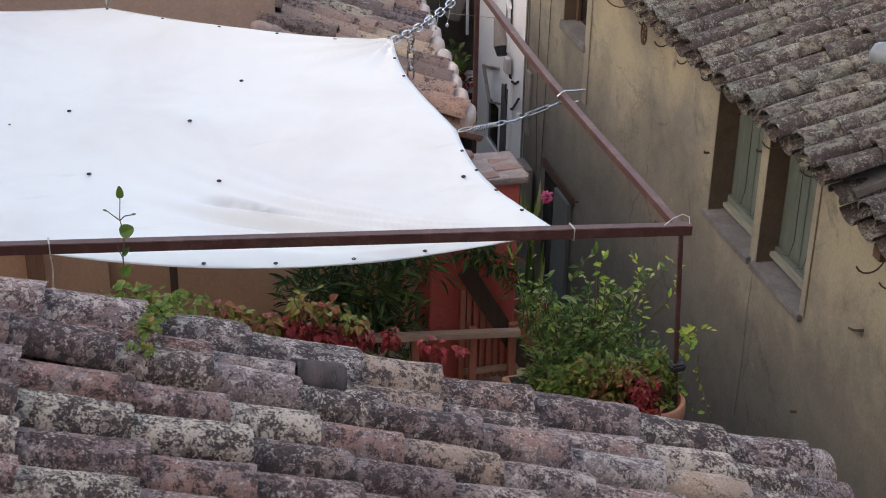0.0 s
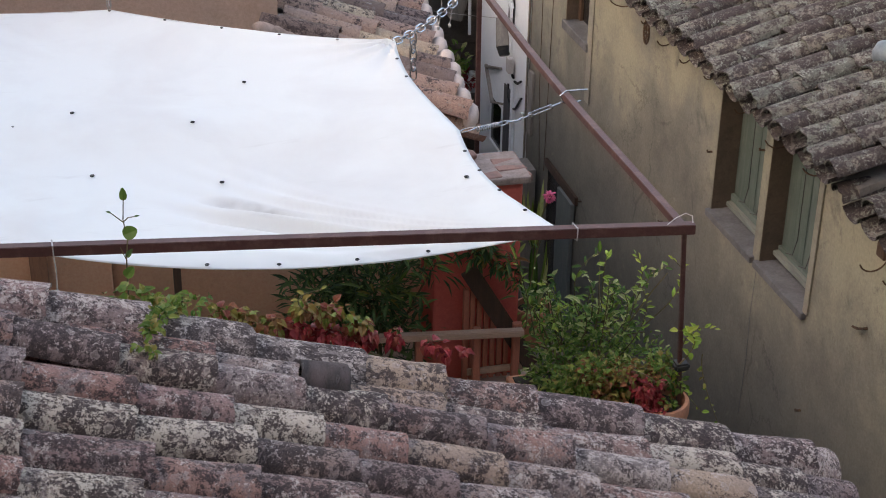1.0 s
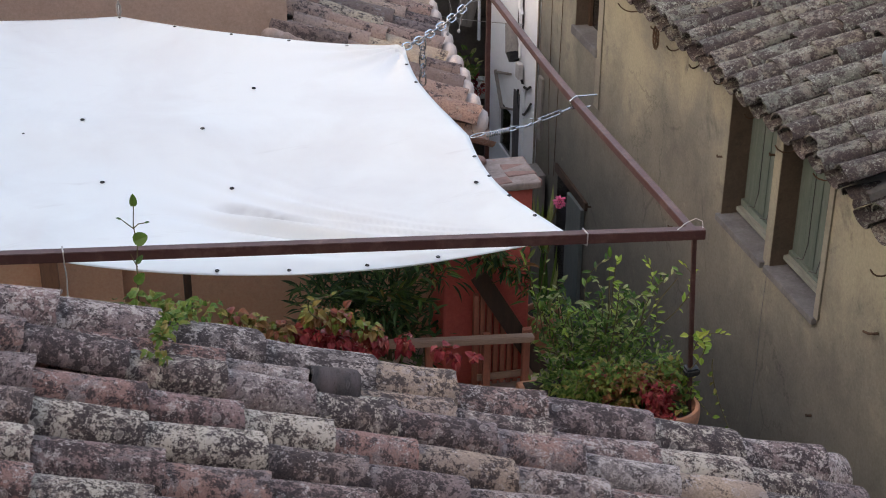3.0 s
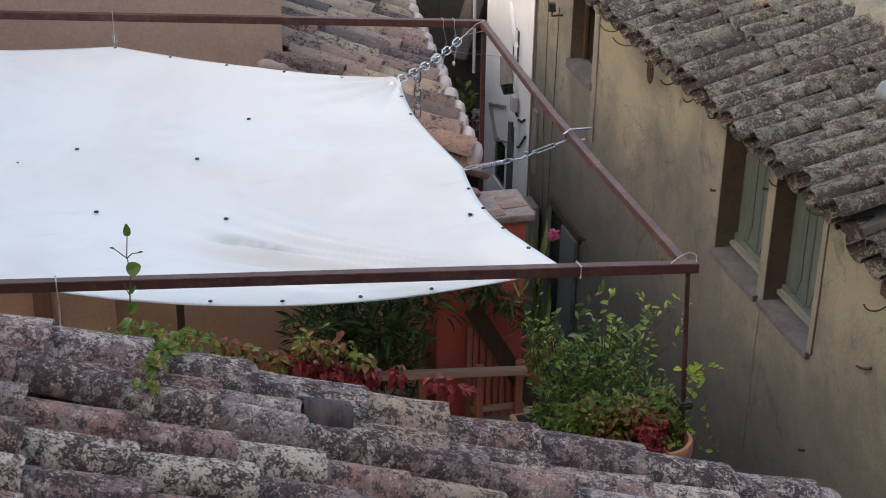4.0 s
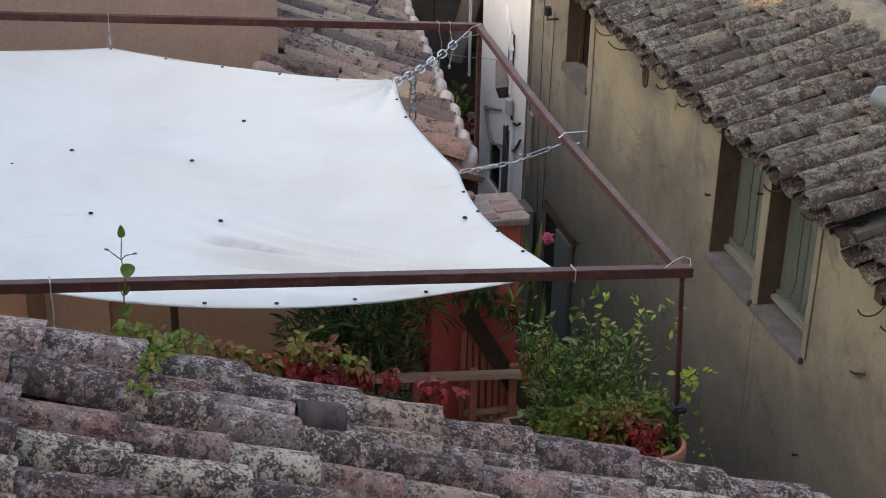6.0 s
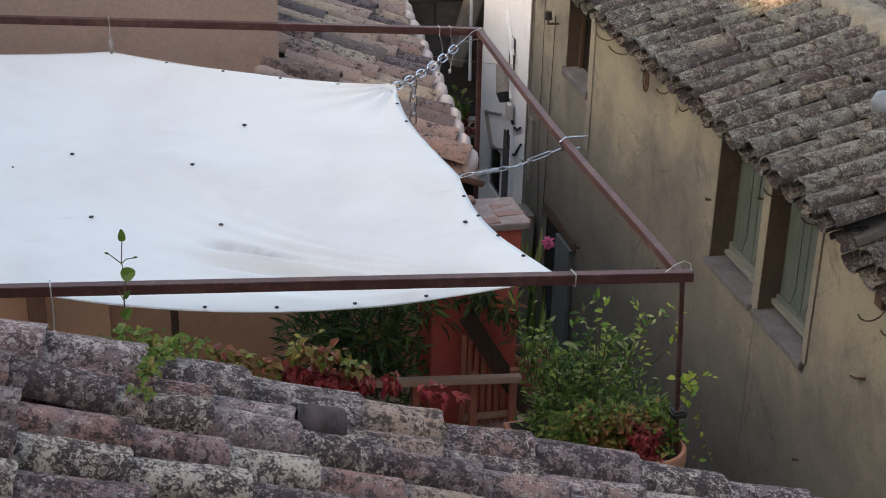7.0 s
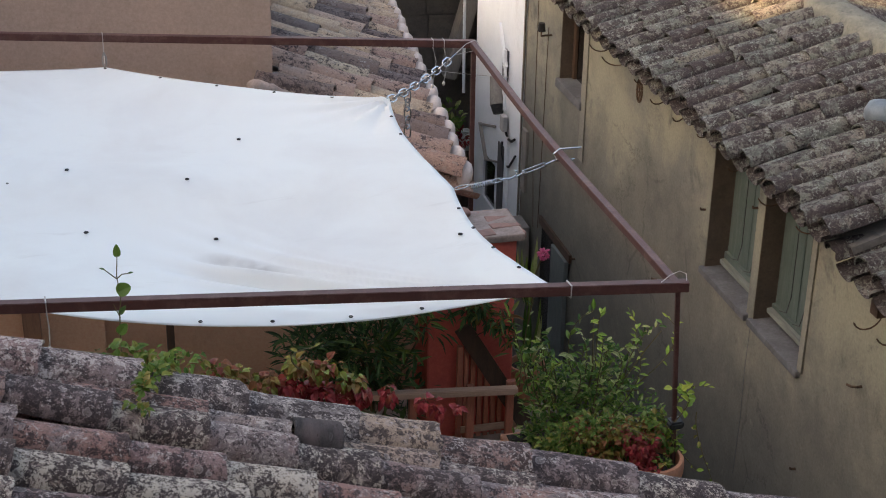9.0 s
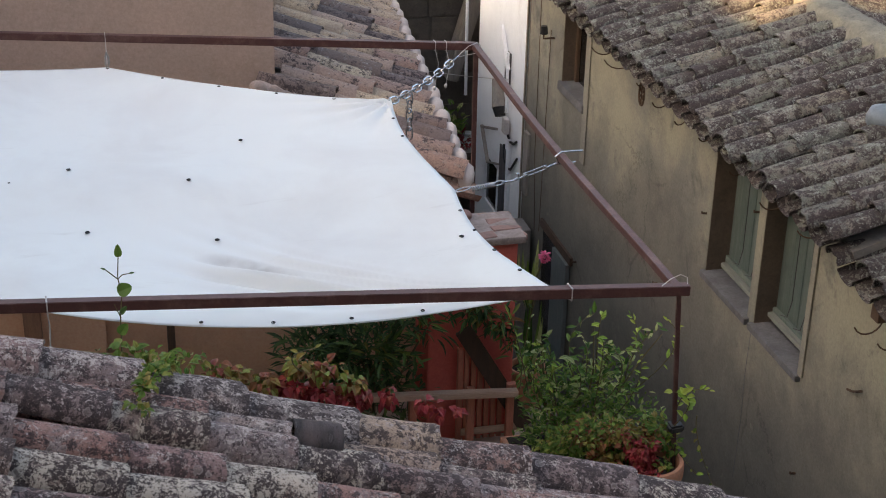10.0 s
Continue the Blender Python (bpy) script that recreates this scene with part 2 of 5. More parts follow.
M_TAN = plaster("tan brown lower render", (0.74, 0.46, 0.32), (0.66, 0.41, 0.29), (0.45, 0.28, 0.19), 0.3, relief=0.12)
M_WHITE = plaster("white limewashed render", (0.83, 0.85, 0.87), (0.78, 0.80, 0.82), (0.5, 0.5, 0.5), 0.30)
M_RED = plaster("red painted render", (0.70, 0.15, 0.115), (0.61, 0.14, 0.11), (0.34, 0.11, 0.075), 0.35, relief=0.25)
M_CAPSTONE = plaster("weathered brick cap", (0.38, 0.215, 0.175), (0.25, 0.165, 0.145), (0.2, 0.15, 0.12), 0.5, scale=4, relief=0.6)
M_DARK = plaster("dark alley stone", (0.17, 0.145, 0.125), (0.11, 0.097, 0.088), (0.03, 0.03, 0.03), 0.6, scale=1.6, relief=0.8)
M_STONE = plaster("grey sill stone", (0.155, 0.154, 0.162), (0.115, 0.114, 0.12), (0.10, 0.10, 0.10), 0.4, scale=4)
M_FLOOR = plaster("terrace floor", (0.60, 0.48, 0.40), (0.50, 0.40, 0.33), scale=2)
M_GROUND = plaster("alley paving", (0.46, 0.42, 0.37), (0.38, 0.35, 0.31), scale=1.5)
M_STEEL = painted("rust red painted steel tube", (0.082, 0.034, 0.031), (0.15, 0.082, 0.070), 0.5, 0.0, 9, (1, 1, 1), 0.2, 0.5, 0.75)
M_GREENFRAME = painted("faded green window frame", (0.115, 0.15, 0.135), (0.15, 0.175, 0.158), 0.75, 0.0, 6, (6, 6, 0.8), 0.3)
M_GALV = painted("galvanised steel", (0.50, 0.51, 0.53), (0.24, 0.245, 0.26), 0.27, 0.9, 60)
M_WIRE = painted("grey cord", (0.50, 0.47, 0.45), (0.36, 0.34, 0.33), 0.7, 0.0, 50)
M_BLACK = painted("black rubber and iron", (0.018, 0.018, 0.02), (0.04, 0.038, 0.036), 0.5, 0.0, 30)
M_RUST = painted("rusty iron wire", (0.085, 0.055, 0.04), (0.14, 0.08, 0.05), 0.85, 0.2, 40)
M_FRAMEGREY = painted("pale grey-green sill wood", (0.21, 0.225, 0.20), (0.15, 0.155, 0.14), 0.8, 0.0, 6, (6, 0.8, 6), 0.3)
M_SHUTTER = painted("faded green painted boards", (0.085, 0.115, 0.104), (0.12, 0.145, 0.132), 0.7, 0.0, 5, (6, 6, 0.8), 0.3)
M_GREYWOOD = painted("grey weathered wood", (0.28, 0.25, 0.225), (0.20, 0.18, 0.165), 0.8, 0.0, 6, (6, 6, 0.8), 0.4)
M_DARKWOOD = painted("dark stained wood", (0.075, 0.045, 0.032), (0.11, 0.065, 0.045), 0.6, 0.0, 6, (6, 6, 0.8), 0.3)
M_PILASTER = painted("dull red-brown wood", (0.30, 0.165, 0.11), (0.22, 0.12, 0.085), 0.7, 0.0, 6, (6, 6, 0.8), 0.3)
M_REDWOOD = painted("reddish brown stained slats", (0.50, 0.18, 0.115), (0.38, 0.14, 0.095), 0.65, 0.0, 8, (6, 6, 0.8), 0.3)
M_RAILWOOD = painted("brown stained rail", (0.56, 0.37, 0.27), (0.46, 0.30, 0.215), 0.65, 0.0, 8, (0.8, 6, 6), 0.3)
M_POT = painted("terracotta pot", (0.50, 0.22, 0.13), (0.42, 0.22, 0.15), 0.8, 0.0, 10)
M_SOIL = painted("dark potting soil", (0.03, 0.022, 0.016), (0.06, 0.045, 0.03), 0.95, 0.0, 30, relief=0.8)
M_STEM = painted("brown green stems", (0.14, 0.11, 0.05), (0.09, 0.08, 0.04), 0.8, 0.0, 20)
# near-black for glass, and for the shade painted into openings
M_DARKFILL = painted("near-black glass and opening shade", (0.012, 0.012, 0.014), (0.03, 0.03, 0.03), 0.15)
L_SHRUB = leaf_material("shrub leaves", [(0.0, (0.045, 0.105, 0.02)), (0.4, (0.095, 0.185, 0.032)), (0.78, (0.19, 0.28, 0.055)), (1.0, (0.44, 0.45, 0.21))])
L_DARK = leaf_material("dark oleander leaves", [(0.0, (0.04, 0.08, 0.03)), (0.7, (0.075, 0.14, 0.045)), (0.93, (0.13, 0.21, 0.065)), (1.0, (0.24, 0.33, 0.10))])
L_GREEN = leaf_material("young creeper leaves", [(0.0, (0.055, 0.12, 0.018)), (0.5, (0.11, 0.18, 0.03)), (0.8, (0.19, 0.22, 0.045)), (1.0, (0.28, 0.20, 0.06))])
L_TURN = leaf_material("turning creeper leaves", [(0.0, (0.14, 0.22, 0.04)), (0.4, (0.21, 0.17, 0.042)), (0.75, (0.22, 0.095, 0.036)), (1.0, (0.20, 0.04, 0.028))])
L_RED = leaf_material("red creeper leaves", [(0.0, (0.19, 0.022, 0.026)), (0.5, (0.30, 0.032, 0.04)), (0.8, (0.22, 0.05, 0.03)), (1.0, (0.42, 0.04, 0.055))])
L_LIME = leaf_material("yellow green leaves", [(0.0, (0.36, 0.42, 0.08)), (1.0, (0.20, 0.34, 0.05))])
L_SPRIG = leaf_material("olive green sapling leaves", [(0.0, (0.07, 0.14, 0.025)), (1.0, (0.12, 0.20, 0.04))])
L_PINK = leaf_material("pink petals", [(0.0, (0.75, 0.12, 0.28)), (1.0, (0.85, 0.25, 0.40))])


def sail_material():
    m, nt, b = material("white sail cloth", 0.75)
    v = coords(nt)
    c = mix(nt, band(nt, noise_of(nt, v, 1.1, 5, 0.6, 0.4), 0.45, 0.75), (0.865, 0.885, 0.88), (0.79, 0.79, 0.785))
    stain = noise_of(nt, coords(nt, (0.8, 3.0, 1)), 2.2, 6, 0.65, 0.5)
    c = mix(nt, band(nt, stain, 0.62, 0.85, 0.35), c, (0.50, 0.47, 0.45))
    # grey tint by the front edge that deepens the shading of the folds
    tc = nt.nodes.new("ShaderNodeMapping")
    tc.vector_type = "TEXTURE"
    tc.inputs["Location"].default_value = (0.76, 6.95, 2.05)
    tc.inputs["Rotation"].default_value = (0, 0, radians(-37))
    tc.inputs["Scale"].default_value = (0.34, 0.10, 1.0)
    nt.links.new(nt.nodes.new("ShaderNodeTexCoord").outputs["Object"], tc.inputs["Vector"])
    far = nt.nodes.new("ShaderNodeVectorMath")
    far.operation = "LENGTH"
    nt.links.new(tc.outputs["Vector"], far.inputs[0])
    fold_shade = mix(nt, 1.0, band(nt, far.outputs["Value"], 1.0, 0.2), band(nt, noise_of(nt, coords(nt), 3.0, 4, 0.55, 0.3), 0.3, 0.6, 0.7), "MULTIPLY")
    c = mix(nt, fold_shade, c, (0.36, 0.345, 0.335))
    nt.links.new(c, b.inputs["Base Color"])
    weave = noise_of(nt, v, 420, 2)
    bump(nt, b, weave, 0.12, 0.002)
    tr = nt.nodes.new("ShaderNodeBsdfTranslucent")
    nt.links.new(c, tr.inputs["Color"])
    mx = nt.nodes.new("ShaderNodeMixShader")
    mx.inputs["Fac"].default_value = 0.33
    nt.links.new(b.outputs[0], mx.inputs[1])
    nt.links.new(tr.outputs[0], mx.inputs[2])
    nt.links.new(mx.outputs[0], nt.nodes["Material Output"].inputs["Surface"])
    return m


M_SAIL = sail_material()


# ---- building helpers
def to_mesh(name, bm, mat, smooth=False):
    me = bpy.data.meshes.new(name)
    bmesh.ops.recalc_face_normals(bm, faces=bm.faces)
    bm.to_mesh(me)
    bm.free()
    me.materials.append(mat)
    if smooth:
        for p in me.polygons:
            p.use_smooth = True
        me.set_sharp_from_angle(angle=radians(50))
    return me


def part(name, bm, mat, parent=None, label="", smooth=False):
    ob = new(name, to_mesh(name, bm, mat, smooth) if isinstance(bm, bmesh.types.BMesh) else bm)
    if parent:
        ob.parent = parent
    return tagged(ob, label)


def thing(name, label, category, kind="", group="", at=(0, 0, 0)):
    ob = new(name)
    ob.location = at
    return tagged(ob, label, category, group, kind)


def box(bm, lo, hi, bevel=0.0):
    m = Matrix.Translation([(a + b) / 2 for a, b in zip(lo, hi)]) @ Matrix.Diagonal((*[b - a for a, b in zip(lo, hi)], 1))
    got = bmesh.ops.create_cube(bm, size=1, matrix=m)
    if bevel:
        es = list({e for v in got["verts"] for e in v.link_edges})
        bmesh.ops.bevel(bm, geom=es, offset=bevel, segments=2, affect="EDGES", profile=0.6)
    return bm


def boxes(*args, bevel=0.0):
    bm = bmesh.new()
    for lo, hi in args:
        box(bm, lo, hi, bevel)
    return bm


def frame_of(a, b):
    d = Vector(b) - Vector(a)
    return Matrix.Translation(a) @ d.to_track_quat("Z", "Y").to_matrix().to_4x4(), d.length


def bar(bm, a, b, wide, high=None, bevel=0.0, turn=0.0):
    """A bar of square section from a to b."""
    m, n = frame_of(a, b)
    high = high or wide
    got = bmesh.ops.create_cube(bm, size=1, matrix=m @ pose(0, 0, 0, 0, 0, turn) @ Matrix.Translation((0, 0, n / 2)) @ Matrix.Diagonal((wide, high, n, 1)))
    if bevel:
        es = list({e for v in got["verts"] for e in v.link_edges})
        bmesh.ops.bevel(bm, geom=es, offset=bevel, segments=2, affect="EDGES")
    return bm


def tube(bm, pts, r, sides=6, r_end=None, closed=False):
    """A round cord through pts."""
    pts = [Vector(p) for p in pts]
    n = len(pts)
    rings = []
    up = Vector((0.13, 0.21, 0.97))
    for i, p in enumerate(pts):
        a = pts[(i - 1) % n] if closed or i else p
        b = pts[(i + 1) % n] if closed or i < n - 1 else p
        d = (b - a).normalized()
        s = d.cross(up)
        if s.length < 0.05:
            s = d.cross(Vector((1, 0, 0)))
        s.normalize()
        w = s.cross(d)
        k = r if r_end is None else r + (r_end - r) * i / (n - 1)
        rings.append([bm.verts.new(p + (s * math.cos(q) + w * math.sin(q)) * k) for q in [2 * math.pi * j / sides for j in range(sides)]])
    for i in range(n if closed else n - 1):
        a, b = rings[i], rings[(i + 1) % n]
        for j in range(sides):
            bm.faces.new((a[j], a[(j + 1) % sides], b[(j + 1) % sides], b[j]))
    if not closed:
        bm.faces.new(rings[0])
        bm.faces.new(rings[-1][::-1])
    return bm


def sagging(a, b, sag, n=12):
    a, b = Vector(a), Vector(b)
    return [a.lerp(b, i / n) - Vector((0, 0, sag * 4 * (i / n) * (1 - i / n))) for i in range(n + 1)]


# ---- barrel tiles
def barrel(rng, length, r_low, r_high, thick=0.013, segs=8, steps=4, chips=0.006):
    """A tapered half-round tile, axis along +x, the wide lower end at x = length."""
    bm = bmesh.new()
    warp = [rng.uniform(-1, 1) for _ in range(4)]
    outer, inner = [], []
    for i in range(steps + 1):
        f = i / steps
        r = r_high + (r_low - r_high) * f
        ro, ri = [], []
        for j in range(segs + 1):
            a = math.pi * j / segs
            wob = 1 + 0.03 * math.sin(3 * a + 5 * warp[0]) * warp[1] + 0.025 * math.sin(7 * f + a + warp[2] * 4)
            edge = rng.uniform(-chips, chips) * (1 if i in (0, steps) else 0)
            x = f * length + edge + (0.008 * warp[3] * math.sin(2 * a) if i == steps else 0)
            y, z = -math.cos(a) * r * wob, math.sin(a) * r * 0.86 * wob + 0.006 * warp[3] * math.sin(3 * f)
            ro.append(bm.verts.new((x, y, z)))
            k = (r - thick) / r
            ri.append(bm.verts.new((x, y * k, z * k - (0.001 if j not in (0, segs) else 0))))
        outer.append(ro)
        inner.append(ri)
    for i in range(steps):
        for j in range(segs):
            bm.faces.new((outer[i][j], outer[i + 1][j], outer[i + 1][j + 1], outer[i][j + 1]))
            bm.faces.new((inner[i][j], inner[i][j + 1], inner[i + 1][j + 1], inner[i + 1][j]))
        bm.faces.new((outer[i][0], inner[i][0], inner[i + 1][0], outer[i + 1][0]))
        bm.faces.new((outer[i][segs], outer[i + 1][segs], inner[i + 1][segs], inner[i][segs]))
    for i in (0, steps):
        for j in range(segs):
            bm.faces.new((outer[i][j], outer[i][j + 1], inner[i][j + 1], inner[i][j]))
    return bm


def tile_set(name, mat, count, length, r_low, r_high, seed, **kw):
    rng = random.Random(seed)
    return [to_mesh(name, barrel(rng, length, r_low * rng.uniform(0.94, 1.06), r_high * rng.uniform(0.94, 1.06), **kw), mat, True) for _ in range(count)]


def lay_tiles(roof, meshes, base, rows, pitch, eave, count, step, seed, jitter=1.0, lift=0.055, skew=0.0, short=0):
    """Cover tiles in rows, laid from the eave upwards: base maps (down the slope, across, up) to the world; each lower end rides on the next tile."""
    rng = random.Random(seed)
    for r in range(rows):
        x = eave + rng.uniform(-1, 1) * 0.03 * jitter
        for c in range(count - (r < short)):
            me = meshes[rng.randrange(len(meshes))]
            length = max(v.co.x for v in me.vertices)
            dy, tw = rng.uniform(-1, 1) * 0.010 * jitter, rng.uniform(-1, 1) * 2.2 * jitter
            ob = part("tile", me, None, roof)
            ob.matrix_basis = base @ pose(x - length, r * pitch + dy + (eave - x + length) * math.tan(radians(skew)), lift + rng.uniform(-1, 1) * 0.005 * jitter, rng.uniform(-5, 5) * jitter, -3.0 + rng.uniform(-1, 1) * jitter, tw - skew)
            x -= step * (rng.uniform(0.55, 1.1) if c == 0 else rng.uniform(0.86, 1.14))


def channels(bm, base, rows, pitch, x0, x1, r, n=7):
    """The joined under-tiles that lie hollow side up between the cover rows."""
    for k in range(rows):
        y = (k + 0.5) * pitch
        steps = max(2, int((x1 - x0) / 0.33))
        for i in range(steps):
            a, b = x0 + (x1 - x0) * i / steps, x0 + (x1 - x0) * (i + 1) / steps + 0.02
            ra = [bm.verts.new(base @ Vector((a, y - r * math.cos(math.pi * j / n), 0.07 - r * 0.7 * math.sin(math.pi * j / n) - 0.012))) for j in range(n + 1)]
            rb = [bm.verts.new(base @ Vector((b, y - r * math.cos(math.pi * j / n), 0.07 - r * 0.7 * math.sin(math.pi * j / n) + 0.008))) for j in range(n + 1)]
            for j in range(n):
                bm.faces.new((ra[j], rb[j], rb[j + 1], ra[j + 1]))
    return bm


def slab(bm, base, lo, hi):
    """A box in the roof's own axes."""
    m = base @ Matrix.Translation([(a + b) / 2 for a, b in zip(lo, hi)]) @ Matrix.Diagonal((*[b - a for a, b in zip(lo, hi)], 1))
    bmesh.ops.create_cube(bm, size=1, matrix=m)
    return bm


# ---- leaves
def leaf(bm, at, d, up, length, width, fold=0.25, droop=0.2):
    """One ovate leaf, folded along the rib and drooping to its tip."""
    d, up = d.normalized(), up.normalized()
    s = d.cross(up)
    if s.length < 0.01:
        s = Vector((1, 0, 0))
    s.normalize()
    up = s.cross(d)
    p0 = Vector(at)

    def q(f, w):
        return bm.verts.new(p0 + d * length * f + s * w * width + up * (abs(w) * width * fold * 2 - droop * length * f * f))

    v = [q(0, 0), q(0.22, 0.36), q(0.5, 0.5), q(0.8, 0.28), q(1, 0), q(0.8, -0.28), q(0.5, -0.5), q(0.22, -0.36)]
    mid = q(0.5, 0)
    for k in range(8):
        bm.faces.new((v[k], v[(k + 1) % 8], mid))


def away(rng, up=0.3):
    v = Vector((rng.gauss(0, 1), rng.gauss(0, 1), rng.gauss(up, 0.7)))
    return v.normalized()


def axes(origin, x, z):
    """A matrix with the given x and z directions."""
    x, z = Vector(x).normalized(), Vector(z).normalized()
    y = z.cross(x)
    m = Matrix((x, y, z)).transposed().to_4x4()
    m.translation = origin
    return m


def prism(bm, corners, z0, z1):
    """A plan outline (anticlockwise) raised from z0 to z1."""
    lo = [bm.verts.new((x, y, z0)) for x, y in corners]
    hi = [bm.verts.new((x, y, z1)) for x, y in corners]
    n = len(corners)
    bm.faces.new(lo[::-1])
    bm.faces.new(hi)
    for i in range(n):
        bm.faces.new((lo[i], lo[(i + 1) % n], hi[(i + 1) % n], hi[i]))
    return bm


def structure(name, bm, mat, label, category, smooth=False):
    return tagged(part(name, bm, mat, smooth=smooth), label, category, kind="structure")


# ---- ground and large structure
GROUND = -3.2
bm = bmesh.new()
bmesh.ops.create_grid(bm, x_segments=1, y_segments=1, size=1500, matrix=Matrix.Translation((0, 0, GROUND)))
structure("ground", bm, M_GROUND, "grey stone paving of the village alleys", "ground")

# the house with the near roof, and the taller house behind the camera
S_NEAR = radians(20.5)
NEAR = axes((0.19, 2.25, 2.797), (math.cos(S_NEAR), 0, -math.sin(S_NEAR)), (math.sin(S_NEAR), 0, math.cos(S_NEAR)))


def near_z(x):
    return 2.797 - (x - 0.19) * math.tan(S_NEAR)


bm = bmesh.new()
prof = [(-3.0, GROUND), (2.42, GROUND), (2.42, near_z(2.42) - 0.06), (-3.0, near_z(-3.0) - 0.06)]
va = [bm.verts.new((x, -0.45, z)) for x, z in prof]
vb = [bm.verts.new((x, 4.34, z)) for x, z in prof]
bm.faces.new(va)
bm.faces.new(vb[::-1])
for i in range(4):
    bm.faces.new((va[i], vb[i], vb[(i + 1) % 4], va[(i + 1) % 4]))
structure("wall_south", bm, M_OCHRE, "rendered walls of the low house under the lichen-grown roof", "wall")
structure("wall_behind", boxes(((-6, -1.0, GROUND), (8, -0.46, 9.0))), M_OCHRE, "plain rendered wall of the tall house behind", "wall")
structure("wall_west", boxes(((-3.5, -0.4, GROUND), (-3.02, 11.4, 1.0))), M_OCHRE, "plain rendered wall closing the terrace", "wall")

# added out of view; its stepped top lets sun reach only the ridge
structure("wall_far_west", prism(prism(bmesh.new(), [(-10, -8), (-9, -8), (-9, 5.95), (-10, 5.95)], GROUND, 11.0), [(-10, 5.95), (-9, 5.95), (-9, 14), (-10, 14)], GROUND, 8.90), M_OCHRE, "unseen stepped wall added in the west to block the low sun", "wall")

# terrace
structure("floor", boxes(((-3.0, 4.36, -0.35), (2.78, 9.10, -0.15))), M_FLOOR, "dusty red-brown terrace floor under the shade sail", "floor")
structure("terrace_base", boxes(((-3.0, 4.38, GROUND), (2.74, 9.10, -0.36))), M_OCHRE, "rendered wall below the terrace beside the alley", "wall")
structure("parapet", boxes(((1.95, 5.65, -0.148), (2.745, 6.75, 0.85)), bevel=0.012), M_OCHRE, "low rendered parapet carrying the flower pots", "wall")

# brown house at the back
structure("wall_north", prism(bmesh.new(), [(1.385, 10.476), (1.70, 14.2), (-6, 14.2), (-6, 12.305)], 1.0, 2.75), M_BROWN, "smooth pinkish brown rendered wall of the house behind the terrace", "wall")
structure("wall_north_lower", prism(bmesh.new(), [(-4.2, 10.56), (1.45, 9.15), (2.40, 9.13), (3.00, 16.4), (-4.2, 16.4)], GROUND, 1.10), M_TAN, "tan brown rendered wall under the sail", "wall")

# thin white cladding, unseen, added to brighten the alley by bounce
structure("wall_alley_west", prism(bmesh.new(), [(2.405, 9.14), (2.42, 9.14), (3.02, 16.38), (3.005, 16.38)], GROUND, 1.05), M_WHITE, "white panel added on the unseen side to bounce light into the alley", "wall")

# the house across the alley
WX = 4.116
W1 = (8.085, 8.79)
W2 = (7.325, 7.991)
W3 = (11.50, 12.10)
W3SILL = 1.10
WSILL, WHEAD = 0.84, 2.02
bm = bmesh.new()
T = 0.45
box(bm, (WX, 2.0, GROUND), (WX + T, 13.19, WSILL))
for a, b in ((2.0, W2[0]), (W2[1], W1[0]), (W1[1], W3[0]), (W3[1], 13.10)):
    box(bm, (WX, a, WSILL), (WX + T, b, WHEAD))
box(bm, (WX, W3[0], WSILL), (WX + T, W3[1], W3SILL))
box(bm, (WX, 2.0, WHEAD), (WX + T, 13.19, 2.10))
structure("wall_east", bm, M_EAST, "weathered ochre rendered house wall with stained patches", "wall")
bm = bmesh.new()
D1 = (13.96, 14.40)
box(bm, (WX - 0.012, 13.102, GROUND), (WX + T, D1[0], 2.1))
box(bm, (WX - 0.012, D1[1], GROUND), (WX + T, 14.80, 2.1))
box(bm, (WX - 0.012, D1[0], GROUND), (WX + T, D1[1], -0.96))
box(bm, (WX - 0.012, D1[0], -0.46), (WX + T, D1[1], 2.1))
structure("wall_east_white", bm, M_WHITE, "white limewashed stretch of wall with a narrow opening", "wall")
# added backing inside the house, coloured dark like an unlit room
structure("wall_east_inside", boxes(((WX + T + 0.6, 2.0, GROUND), (WX + T + 0.7, 15.0, 2.0))), M_DARK, "unseen dark wall added behind the windows", "wall")

# ---- roofs
bm = bmesh.new()
slab(bm, NEAR, (-3.2, -2.6, -0.09), (2.46, 2.10, -0.04))
roof_near = tagged(part("roof_south", bm, M_MORTAR), "old low-pitched roof of lichen-grown clay barrel tiles", "roof", kind="structure")
S_EAST = radians(18.0)
EAVE_X, RIDGE_X = 3.80, 5.03
RIDGE_Z = 2.045 + (RIDGE_X - EAVE_X) * math.tan(S_EAST)
EAST = axes((RIDGE_X, 13.2, RIDGE_Z), (-math.cos(S_EAST), 0, -math.sin(S_EAST)), (-math.sin(S_EAST), 0, math.cos(S_EAST)))
EAST_LEN = (RIDGE_X - EAVE_X) / math.cos(S_EAST)
bm = bmesh.new()
slab(bm, EAST, (0, 0.0, -0.085), (EAST_LEN - 0.09, 6.66, -0.04))
slab(bm, EAST, (0, 6.54, -0.255), (EAST_LEN - 0.17, 10.2, -0.21))
roof_east = tagged(part("roof_east", bm, M_MORTAR), "old roof of weathered grey clay barrel tiles over the alley", "roof", kind="structure")
EAST_BACK = axes((RIDGE_X, 3.0, RIDGE_Z), (math.cos(S_EAST), 0, -math.sin(S_EAST)), (math.sin(S_EAST), 0, math.cos(S_EAST)))
part("back_slope", slab(bmesh.new(), EAST_BACK, (0.02, 0, -0.045), (2.2, 12.6, 0.0)), M_MORTAR, roof_east)
A_LEAN, S_LEAN = radians(5.0), radians(20.0)
